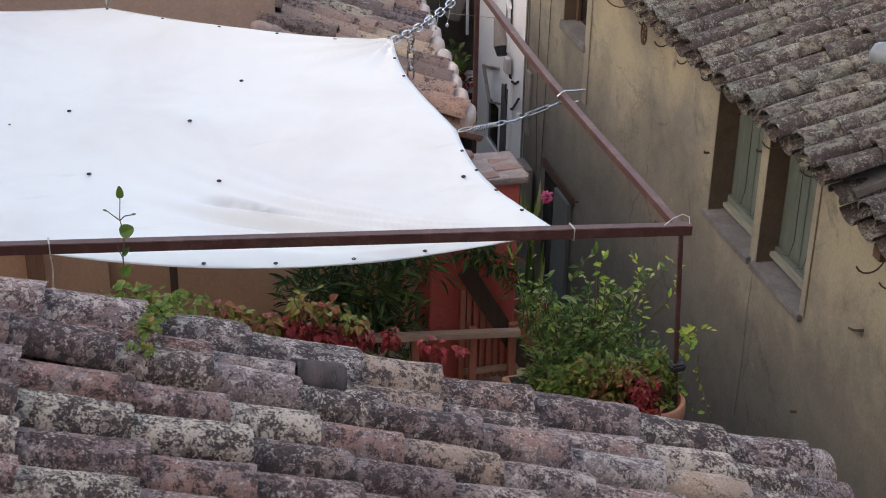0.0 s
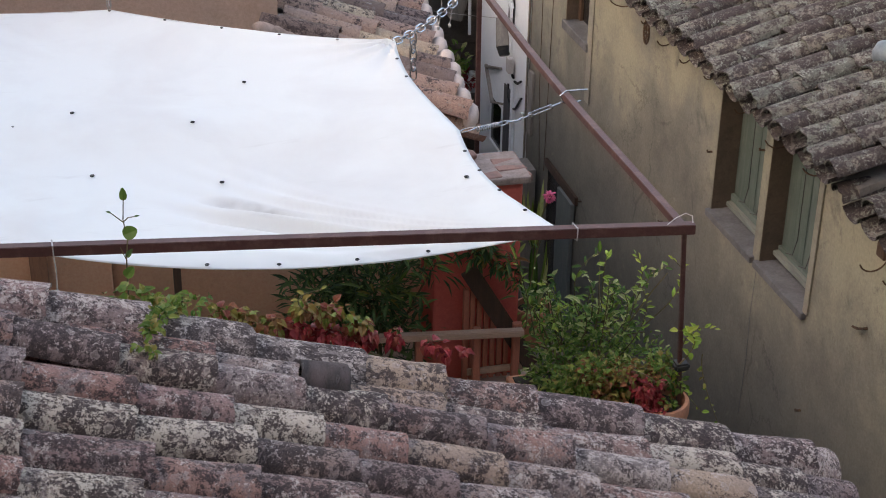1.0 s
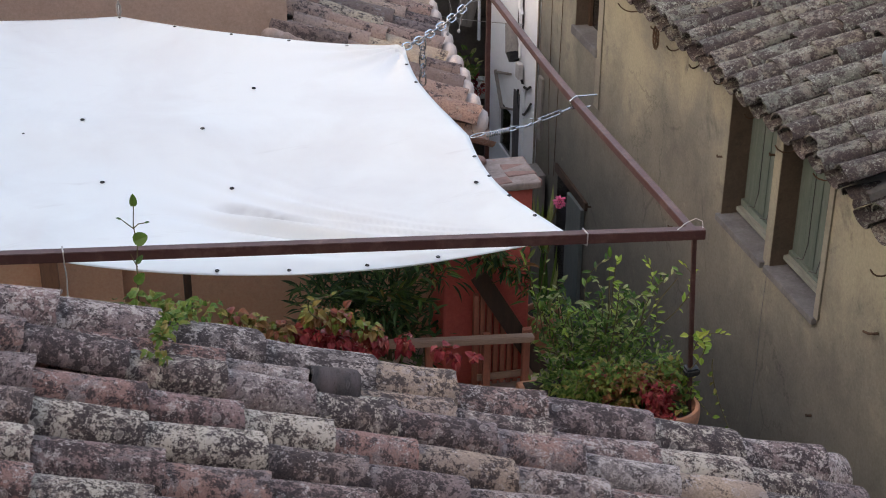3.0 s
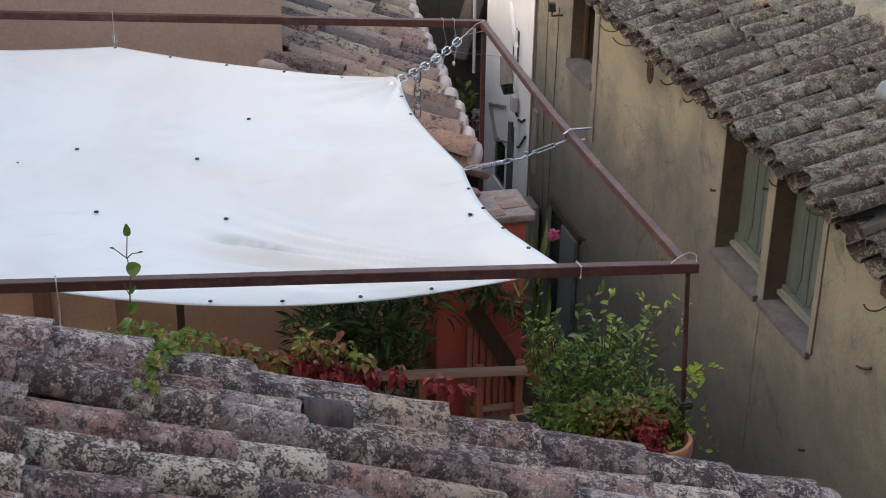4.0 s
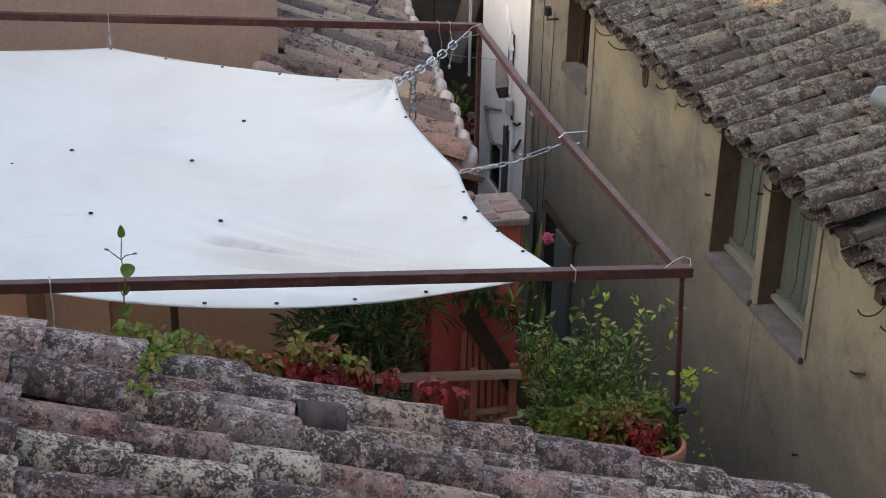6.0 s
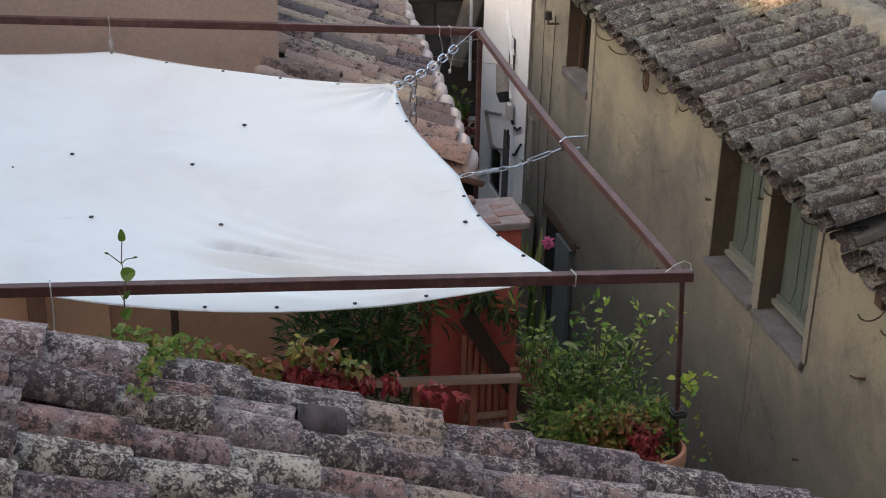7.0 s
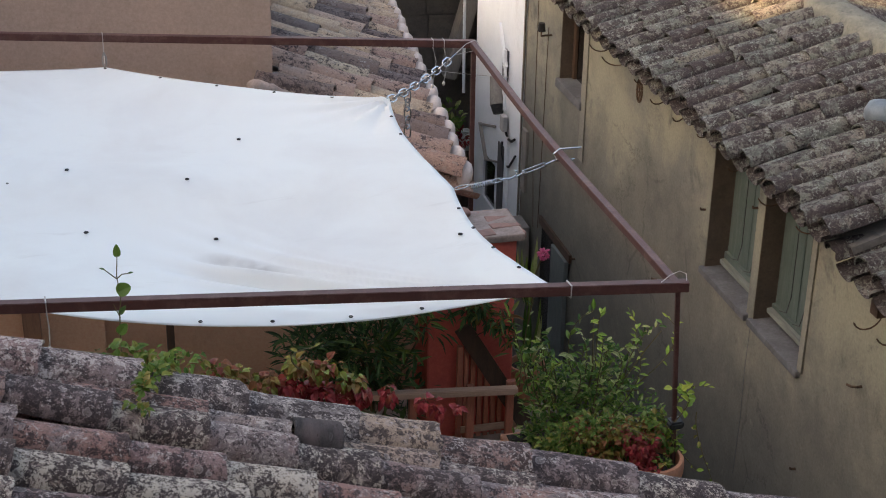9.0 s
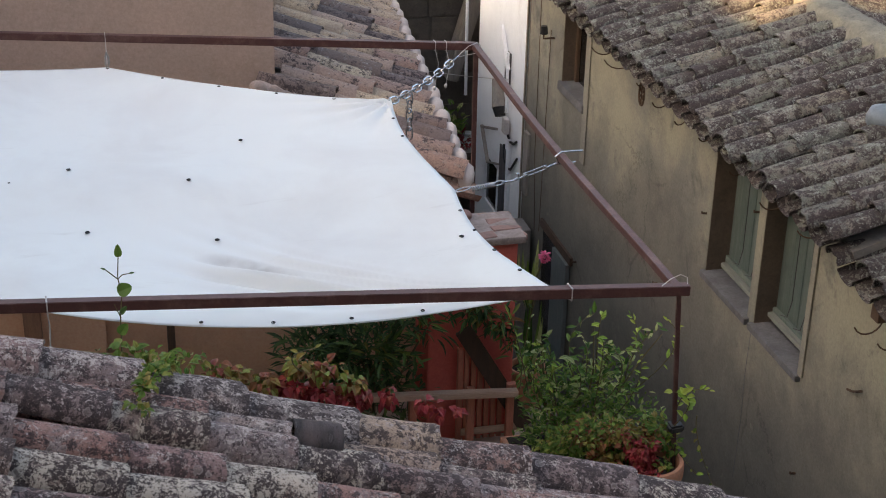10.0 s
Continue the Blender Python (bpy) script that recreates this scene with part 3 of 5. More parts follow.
LEAN_BASE = axes((1.409, 10.47, 1.705), (math.cos(A_LEAN) * math.cos(S_LEAN), -math.sin(A_LEAN) * math.cos(S_LEAN), -math.sin(S_LEAN)),
                 (math.cos(A_LEAN) * math.sin(S_LEAN), -math.sin(A_LEAN) * math.sin(S_LEAN), math.cos(S_LEAN)))
bm = bmesh.new()
slab(bm, LEAN_BASE, (-0.15, -1.0, -0.4), (1.23, 5.6, 0.0))
roof_lean = tagged(part("roof_north", bm, M_MORTAR), "lean-to roof of warm old clay barrel tiles behind the sail", "roof", kind="structure")
part("under_tiles", channels(bmesh.new(), NEAR @ Matrix.Translation((0, 0.04, -0.03)), 11, 0.185, -3.0, 2.56, 0.08), M_TILE_NEAR, roof_near, smooth=True)
part("under_tiles", channels(channels(bmesh.new(), EAST @ Matrix.Translation((0, 0, -0.035)), 33, 0.2, 0.0, EAST_LEN + 0.02, 0.085), EAST @ Matrix.Translation((0, 6.6, -0.205)), 13, 0.2, 0.0, EAST_LEN - 0.02, 0.085), M_TILE_GREY, roof_east, smooth=True)
part("under_tiles", channels(bmesh.new(), LEAN_BASE @ Matrix.Translation((0, -1.10, 0)), 24, 0.275, 0.1, 1.36, 0.11), M_TILE_FAR, roof_lean, smooth=True)

structure("roof_white_house", boxes(((WX - 0.012, 13.31, 2.102), (6.88, 14.80, 2.22)), bevel=0.01), M_MORTAR, "plain flat roof of the white house", "roof")

# ---- pergola of steel tube
FR, RR = Vector((2.666, 5.902, 2.25)), Vector((2.666, 9.694, 2.25))
FL, RL = Vector((-2.30, 6.594, 2.25)), Vector((-2.30, 10.926, 2.25))
pergola = thing("pergola", "rust-red painted square steel tube pergola frame over the terrace", "pergola")
TUBE = 0.05
d = (FR - FL).normalized()
part("front_beam", bar(bmesh.new(), FL, FR + d * 0.025, TUBE, bevel=0.003), M_STEEL, pergola)
part("rear_beam", bar(bmesh.new(), RL, RR - Vector((0.0, 0.0, 0)), TUBE, bevel=0.003), M_STEEL, pergola)


def bowed_beam(a, b, wide, bow, n=14):
    """A square tube from a to b, pulled sideways by the sail's tension."""
    bm = bmesh.new()
    rings = []
    for k in range(n + 1):
        f = k / n
        p = a.lerp(b, f) + Vector((-bow * math.sin(math.pi * f) ** 1.5, 0, 0))
        h, c = wide / 2, wide / 2 - 0.003
        rings.append([bm.verts.new(p + Vector((x, 0, z))) for x, z in ((-h, -c), (-c, -h), (c, -h), (h, -c), (h, c), (c, h), (-c, h), (-h, c))])
    for p, q in zip(rings, rings[1:]):
        for j in range(8):
            bm.faces.new((p[j], p[(j + 1) % 8], q[(j + 1) % 8], q[j]))
    bm.faces.new(rings[0])
    bm.faces.new(rings[-1][::-1])
    return bm


part("side_beam", bowed_beam(FR + Vector((-0.034, 0.026, 0.004)), RR + Vector((-0.010, 0.02, 0.004)), 0.041, 0.034), M_STEEL, pergola)
post = part("post", bar(bmesh.new(), (2.735, 5.93, 0.852), (2.655, 5.93, 2.224), 0.021, bevel=0.003), M_STEEL, pergola)
part("clamp", bar(bmesh.new(), (2.705, 5.93, 1.46), (2.702, 5.93, 1.50), 0.075, bevel=0.01), M_BLACK, post, "black rubber clamp")
part("post", bar(bmesh.new(), (2.69, 9.69, -0.6), (2.666, 9.69, 2.224), 0.03, bevel=0.003), M_STEEL, pergola)
part("post", bar(bmesh.new(), FL + Vector((0.03, 0, -2.398)), FL + Vector((0.03, 0, -0.026)), 0.04, bevel=0.003), M_STEEL, pergola)
part("post", bar(bmesh.new(), RL + Vector((0.03, 0, -1.148)), RL + Vector((0.03, 0, -0.026)), 0.04, bevel=0.003), M_STEEL, pergola)
bm = bmesh.new()
box(bm, (2.64, 9.64, GROUND), (2.74, 9.74, -0.6))
structure("post_base", bm, M_OCHRE, "rendered pier under the rear post", "pier")

# ---- shade sail
def chain_of(pts, dips):
    """A border of dipping spans between the ties."""
    def at(f):
        f = min(max(f, 0.0), 1.0) * (len(pts) - 1)
        i = min(int(f), len(pts) - 2)
        u = f - i
        return Vector(pts[i]).lerp(Vector(pts[i + 1]), u) + Vector(dips[i]) * 4 * u * (1 - u)
    return at


SB, SC, SD = Vector((2.109, 6.096, 2.20)), Vector((1.96, 7.461, 2.15)), Vector((1.92, 8.967, 2.15))
SE, SF, ST, SA = Vector((0.201, 10.05, 2.12)), Vector((-1.6, 10.40, 2.12)), Vector((-0.36, 6.46, 2.18)), Vector((-1.7, 6.72, 2.18))
front_ties, front_dips = [SA, ST, SB], [(0, 0.05, -0.05), (-0.05, -0.06, -0.11)]
rear_ties, rear_dips = [SF, SE, SD], [(0, -0.06, -0.01), (0, -0.10, 0.0)]
front = chain_of(front_ties, front_dips)
rear = chain_of(rear_ties, rear_dips)
right = chain_of([SB, SC, SD], [(-0.07, 0.0, -0.01), (-0.05, 0, -0.01)])
left = chain_of([SA, SF], [(0.1, 0, 0)])


def soft_border(ties):
    """A smooth curve through three ties, with no kink at the middle one."""
    a, b, c = (Vector(q) for q in ties)

    def at(f):
        return a * (2 * (f - 0.5) * (f - 1)) + b * (4 * f * (1 - f)) + c * (2 * f * (f - 0.5))
    return at


front_soft, rear_soft = soft_border(front_ties), soft_border(rear_ties)


def sail_at(s, t):
    near, far = (1 - t) ** 4, t ** 4
    fs = front(s) * near + front_soft(s) * (1 - near)
    rs = rear(s) * far + rear_soft(s) * (1 - far)
    lt, rt = left(t), right(t)
    c00, c10, c01, c11 = front(0), front(1), rear(0), rear(1)
    p = fs.lerp(rs, t) + lt.lerp(rt, s) - (c00.lerp(c10, s)).lerp(c01.lerp(c11, s), t)
    belly = 16 * s * (1 - s) * t * (1 - t)
    p.z -= 0.11 * belly
    # a taut crease from the side tie across the cloth
    crease = p.y - 8.20 + 0.30 * (p.x + 0.1)
    p.z += 0.055 * math.exp(-(crease / 0.34) ** 2) * belly ** 0.5
    # folds running out from the front corner, and others fanned round the rear tie
    w = math.exp(-((s - 0.755) / 0.08) ** 2 - ((t - 0.145 + 0.55 * (s - 0.755)) / 0.065) ** 2)
    wave = t * 44 + s * 27 + 0.9 * noise.noise((s * 9, t * 5, 0.3))
    p.z -= w * (0.085 * math.sin(wave) ** 2 + 0.008 * math.sin(2.3 * wave + 1))
    fan = t / (1.02 - s)
    w = math.exp(-((s - 0.81) / 0.12) ** 2 - ((fan - 0.72) / 0.42) ** 2)
    p.z -= w * 0.033 * math.sin(15 * fan + 1.2 * noise.noise((s * 7, t * 9, 2.2))) ** 2
    w = math.exp(-((s - 1) / 0.16) ** 2 - ((t - 1) / 0.22) ** 2)
    p.z += 0.016 * w * math.sin(math.atan2(1.001 - t, 1.001 - s) * 18)
    p.z += 0.010 * noise.noise((s * 6, t * 5, 1.7)) + 0.018 * math.sin(t * 9.5 + 1.2 + s) * 4 * t * (1 - t)
    p.z += 0.0025 * noise.noise((s * 26, t * 22, 4.7))
    return p


sail = thing("shade_sail", "white cloth shade sail with eyelets, tied inside the frame", "shade sail")
NS, NT = 170, 240
bm = bmesh.new()
grid = [[bm.verts.new(sail_at(i / NS, j / NT)) for j in range(NT + 1)] for i in range(NS + 1)]
for i in range(NS):
    for j in range(NT):
        bm.faces.new((grid[i][j], grid[i + 1][j], grid[i + 1][j + 1], grid[i][j + 1]))
cloth = part("cloth", bm, M_SAIL, sail, smooth=True)
solid = cloth.modifiers.new("hem", "SOLIDIFY")
solid.thickness = 0.003

def nearest_on_sail(x, y):
    v = min((v for col in SAIL_POINTS for v in col), key=lambda q: (q[0] - x) ** 2 + (q[1] - y) ** 2)
    return Vector(v)


SAIL_POINTS = [[tuple(sail_at(i / 150, j / 150)) for j in range(151)] for i in range(151)]


def eyelet(at, r=0.0085):
    bm = bmesh.new()
    ring = [Vector(at) + Vector((r * math.cos(a), r * math.sin(a), 0.006)) for a in [2 * math.pi * k / 10 for k in range(10)]]
    tube(bm, ring, r * 0.3, 5, closed=True)
    bmesh.ops.create_circle(bm, cap_ends=True, radius=r * 0.8, segments=10, matrix=Matrix.Translation(Vector(at) + Vector((0, 0, 0.004))))
    part("eyelet", bm, M_BLACK, sail, "dark metal eyelet")


for k in range(6):
    eyelet(rear(0.5 + 0.5 * k / 5) + Vector((0, -0.03, -0.002)))
for k in range(1, 10):
    eyelet(right(k / 10) + Vector((-0.025, 0, 0)))
for f in (0.527, 0.676, 0.743, 0.815, 0.880):
    eyelet(front(f) + Vector((0, 0.025, 0.004)))
for x, y in ((-0.102, 8.337), (0.566, 8.006), (0.921, 8.626), (-0.009, 7.53), (0.628, 7.298), (1.872, 6.909)):
    eyelet(nearest_on_sail(x, y) + Vector((0, 0, 0.004)), 0.0105)
eyelet(nearest_on_sail(-0.421, 8.207) + Vector((0, 0, 0.004)), 0.006)
# hem along the edges
for name, f, n in (("front_hem", front, 70), ("rear_hem", rear, 60)):
    part(name, tube(bmesh.new(), [f(i / n) for i in range(n + 1)], 0.0026, 5), M_SAIL, sail, "rolled white hem", smooth=True)


# ---- chain, turnbuckle and cords
def link_mesh(length=0.088, width=0.046, wire=0.0056):
    half, r = length / 2 - width / 2, width / 2
    pts = []
    for k in range(7):
        a = -math.pi / 2 + math.pi * k / 6
        pts.append((half + r * math.cos(a), r * math.sin(a), 0))
    for k in range(7):
        a = math.pi / 2 + math.pi * k / 6
        pts.append((-half + r * math.cos(a), r * math.sin(a), 0))
    return to_mesh("link", tube(bmesh.new(), pts, wire, 6, closed=True), M_GALV, True)


LINK = link_mesh()


def chain(label, pts, parent=None):
    """Links threaded along a run of points."""
    ob = parent or thing("chain", label, "chain")
    pts = [Vector(p) for p in pts]
    total = sum((b - a).length for a, b in zip(pts, pts[1:]))
    n = max(2, round(total / 0.066))
    for k in range(n):
        d = (k + 0.5) * total / n
        for a, b in zip(pts, pts[1:]):
            seg = (b - a).length
            if d <= seg or b is pts[-1]:
                m, _ = frame_of(a.lerp(b, d / seg), b)
                break
            d -= seg
        lk = part("link", LINK, None, ob)
        lk.matrix_basis = m @ pose(0, 0, 0, 0, 90, 0) @ pose(0, 0, 0, 45 + 90 * (k % 2), 0, 0)
    return ob


corner_tie = RR + Vector((-0.05, -0.04, 0.0))
wire_end = SD.lerp(corner_tie, 0.82)
ch = chain("galvanised steel chain from the sail corner to the frame", sagging(SD, wire_end, 0.03, 8))
hang = SD.lerp(wire_end, 0.27) + Vector((0, 0, -0.03))
chain("", [hang, hang + Vector((0.0, -0.01, -0.30))], ch)
bm = bmesh.new()
tube(bm, [wire_end, wire_end.lerp(RR, 0.6) + Vector((0, 0, 0.03)), RR + Vector((0.0, -0.03, 0.035)), RR + Vector((0.035, 0.0, 0.0)), RR + Vector((0, -0.03, -0.04)), wire_end], 0.0028, 5)
part("tie_wire", bm, M_WIRE, ch, "thin grey tie wire", True)

hook_at = Vector((2.66, 7.60, 2.25))
tb = thing("turnbuckle", "galvanised turnbuckle and spring tensioning the sail edge", "turnbuckle")
dirn = (hook_at - SC).normalized()
total = (hook_at - SC).length
m0, _ = frame_of(SC, hook_at)


def along(f):
    return SC + dirn * (total * f) - Vector((0, 0, 0.03 * 4 * f * (1 - f)))


bm = bmesh.new()
ringp = [m0 @ Vector((0.018 * math.cos(a), 0.0, 0.05 + 0.045 * math.sin(a))) for a in [2 * math.pi * k / 14 for k in range(14)]]
tube(bm, ringp, 0.003, 6, closed=True)
part("snap_ring", bm, M_GALV, tb, smooth=True)
bm = bmesh.new()
a, b = along(0.14), along(0.34)
mm, ln = frame_of(a, b)
tube(bm, [mm @ Vector((0.013 * math.cos(q), 0.013 * math.sin(q), ln * k / 110)) for k, q in [(k, 2 * math.pi * k / 11) for k in range(111)]], 0.0035, 5)
part("spring", bm, M_GALV, tb, "coiled steel spring", True)
bm = bmesh.new()
mr, lr = frame_of(along(0.33), along(0.42))
tube(bm, [mr @ Vector((0.0, 0.012 * math.cos(q), lr / 2 + (lr / 2 + 0.006) * math.sin(q))) for q in [2 * math.pi * k / 14 for k in range(14)]], 0.0036, 6, closed=True)
part("link", bm, M_GALV, tb, smooth=True)
bm = bmesh.new()
tube(bm, [along(0.40), along(0.50) + Vector((0, 0, -0.008)), along(0.545), along(0.55) + Vector((0, 0.0, 0.022)), along(0.525) + Vector((0, 0, 0.03))], 0.0055, 6)
tube(bm, [along(0.52) + Vector((0, 0, -0.012)), along(0.60)], 0.004, 6)
part("hook", bm, M_GALV, tb, smooth=True)
bm = bmesh.new()
a, b = along(0.60), along(0.80)
bar(bm, a + Vector((0, 0, 0.011)), b + Vector((0, 0, 0.011)), 0.007, 0.009, 0.001)
bar(bm, a - Vector((0, 0, 0.011)), b - Vector((0, 0, 0.011)), 0.007, 0.009, 0.001)
bar(bm, a, a.lerp(b, 0.1), 0.032, 0.018, 0.002)
bar(bm, b.lerp(a, 0.1), b, 0.032, 0.018, 0.002)
part("body", bm, M_GALV, tb)
bm = bmesh.new()
tube(bm, [along(0.80), along(0.88), along(0.93)], 0.0055, 6)
tube(bm, [along(0.90), hook_at + Vector((-0.07, 0, -0.035)), hook_at + Vector((0.0, 0.0, -0.036)), hook_at + Vector((0.04, 0, -0.03))], 0.0055, 6)
tube(bm, [along(0.90), hook_at + Vector((-0.085, 0, 0.01)), hook_at + Vector((-0.05, 0, 0.036)), hook_at + Vector((0.075, 0, 0.036))], 0.0055, 6)
part("beam_clamp", bm, M_GALV, tb, smooth=True)


def cord(label, pts, r=0.003, mat=None, bead=None):
    ob = tagged(part("cord", tube(bmesh.new(), pts, r, 6), mat or M_WIRE, smooth=True), label, "cord")
    if bead:
        bm = bmesh.new()
        bmesh.ops.create_uvsphere(bm, u_segments=8, v_segments=6, radius=0.011, matrix=Matrix.Translation(bead) @ Matrix.Diagonal((1, 1, 1.5, 1)))
        part("knot", bm, mat or M_WIRE, ob, smooth=True)
    return ob


def on_front(x):
    return FL.lerp(FR, (x - FL.x) / (FR.x - FL.x))


def on_rear(x):
    return RL.lerp(RR, (x - RL.x) / (RR.x - RL.x))


def loop_round(p, gap=0.0, r=0.03):
    return [p + Vector((gap, -r, -r)), p + Vector((gap, -r, r)), p + Vector((gap * 0.5, r, r)), p + Vector((0, r, -r)), p + Vector((gap, -r, -r * 1.02))]


p = on_rear(0.205)
cord("grey wire from the rear beam down to the sail eyelet", loop_round(p) + [p + Vector((0, -0.05, -0.11)), SE + Vector((0, -0.02, 0.03))], 0.003)
hk = thing("snap_hook", "small dark steel hook at the sail's rear edge", "hook")
part("body", tube(bmesh.new(), [SE + Vector((0, 0.02, 0.10)), SE + Vector((0.012, 0, 0.07)), SE + Vector((0.012, -0.01, 0.03)), SE + Vector((0, -0.03, 0.0)), SE + Vector((-0.012, -0.01, 0.03)), SE + Vector((-0.012, 0, 0.07)), SE + Vector((0, 0.02, 0.10))], 0.006, 6), M_GREYWOOD, hk, smooth=True)
for x, low in ((2.392, 0.30), (2.465, 0.28)):
    p = on_rear(x)
    cord("loose grey cord hanging from the rear beam", loop_round(p) + [p + Vector((0.02, -0.04, -0.12)), p + Vector((0.0, -0.03, -low))], 0.003, bead=p + Vector((0.0, -0.03, -low)))
p = on_front(2.125)
cord("white cord looped round the front beam", loop_round(p, 0.01) + [SB], 0.004)
p = on_front(-0.22)
cord("white cord looped over the front beam and hanging", loop_round(p, 0.006) + [p + Vector((0.01, -0.03, -0.10)), p + Vector((0.004, -0.03, -0.20))], 0.0038, bead=p + Vector((0.004, -0.03, -0.205)))
cord("pale wire arching over the corner of the frame", [FR + Vector((-0.11, 0, 0.028)), FR + Vector((-0.06, 0.02, 0.05)), FR + Vector((-0.01, 0.03, 0.062)), FR + Vector((0.02, 0.02, 0.05)), FR + Vector((0.012, -0.01, 0.03))], 0.0022)
# clothes line behind the rear corner
cord("thin line crossing the dark passage", sagging((2.2, 11.9, 1.50), (4.1, 13.6, 0.62), 0.03), 0.003)

# ---- red pillar, gate and rail at the back of the terrace
M_CAPMORTAR = plaster("crumbling pink mortar", (0.42, 0.32, 0.28), (0.30, 0.23, 0.20), (0.15, 0.12, 0.10), 0.5, scale=6, relief=0.8)
pil = thing("pillar", "red painted rendered pillar with a weathered brick cap", "pillar")
part("shaft", boxes(((2.09, 8.55, -0.148), (2.68, 8.92, 1.29)), bevel=0.015), M_RED, pil)
rng = random.Random(4)
BRICK = [to_mesh("brick", boxes(((-0.105, -0.05, 0), (0.105, 0.05, 0.05)), bevel=0.008), M_CAPSTONE) for _ in range(1)][0]
part("cap", boxes(((2.06, 8.515, 1.291), (2.725, 8.945, 1.343)), bevel=0.014), M_CAPMORTAR, pil, "mortar bed of the cap")
for i in range(3):
    for j in range(4):
        b_ = part("brick", BRICK, None, pil)
        b_.matrix_basis = pose(2.225 + i * 0.205 + rng.uniform(-0.012, 0.012), 8.572 + j * 0.105, 1.294 + rng.uniform(-0.005, 0.006), rng.uniform(-6, 6), rng.uniform(-5, 5), rng.uniform(-9, 9)) @ Matrix.Diagonal((rng.uniform(0.78, 0.95), rng.uniform(0.75, 0.95), rng.uniform(0.85, 1.05), 1))
shard = thing("stone", "small rounded pink stone lying on the pillar cap", "stone")
bm = bmesh.new()
bmesh.ops.create_icosphere(bm, subdivisions=3, radius=1, matrix=Matrix.Translation((2.385, 8.86, 1.375)) @ pose(0, 0, 0, 10, 15, 30) @ Matrix.Diagonal((0.06, 0.045, 0.036, 1)))
for v in bm.verts:
    v.co += (v.co - Vector((2.385, 8.86, 1.375))) * 0.35 * noise.noise(v.co * 22)
part("body", bm, M_CAPSTONE, shard, smooth=True)
gate = thing("gate", "low reddish brown slatted wooden gate against the pillar", "gate")
part("stile", boxes(((2.272, 8.44, -0.148), (2.308, 8.48, 0.60)), bevel=0.004), M_REDWOOD, gate)
part("stile", boxes(((2.62, 8.44, -0.148), (2.68, 8.48, 0.30)), bevel=0.004), M_REDWOOD, gate)
for k in range(6):
    part("slat", boxes(((2.318 + 0.0475 * k, 8.45, -0.10), (2.350 + 0.0475 * k, 8.47, 0.66 - 0.078 * k)), bevel=0.003), M_REDWOOD, gate)
part("foot_rail", boxes(((2.30, 8.425, -0.05), (2.70, 8.439, 0.0)), bevel=0.003), M_RAILWOOD, gate)
plank = thing("plank", "dark weathered board leaning across the gate", "plank")
part("board", bar(bmesh.new(), (2.75, 8.42, -0.02), (2.29, 8.42, 0.76), 0.025, 0.115, 0.005, 0), M_DARKWOOD, plank)
rail = thing("hand_rail", "brown stained wooden rail with short posts", "rail")
part("top_rail", bar(bmesh.new(), (1.35, 8.33, 0.40), (2.64, 8.29, 0.325), 0.06, 0.045, 0.005), M_RAILWOOD, rail)
for x in (1.42, 1.95, 2.34, 2.61):
    ps = part("post", boxes(((x - 0.025, 8.335, -0.148), (x + 0.025, 8.375, 0.36)), bevel=0.004), M_REDWOOD, rail)
    part("bolt", boxes(((x - 0.02, 8.29, 0.37 - 0.04 * (x - 1.6)), (x + 0.02, 8.33, 0.385 - 0.04 * (x - 1.6))), bevel=0.003), M_GALV, ps, "pale metal bracket")
# dark post and pilaster below the sail
structure("terrace_post", boxes(((0.44, 9.02, -0.148), (0.49, 9.07, 1.88)), bevel=0.004), M_DARKWOOD, "dark stained wooden post under the sail", "post")
structure("pilaster", boxes(((-0.473, 9.20, -0.148), (-0.36, 9.296, 1.60)), bevel=0.006), M_PILASTER, "dark brown wooden upright at the lower wall", "post")
structure("lower_wall_return", boxes(((-3.0, 9.30, -0.148), (0.05, 9.44, 1.10)), bevel=0.01), M_TAN, "tan rendered return of the lower wall", "wall")

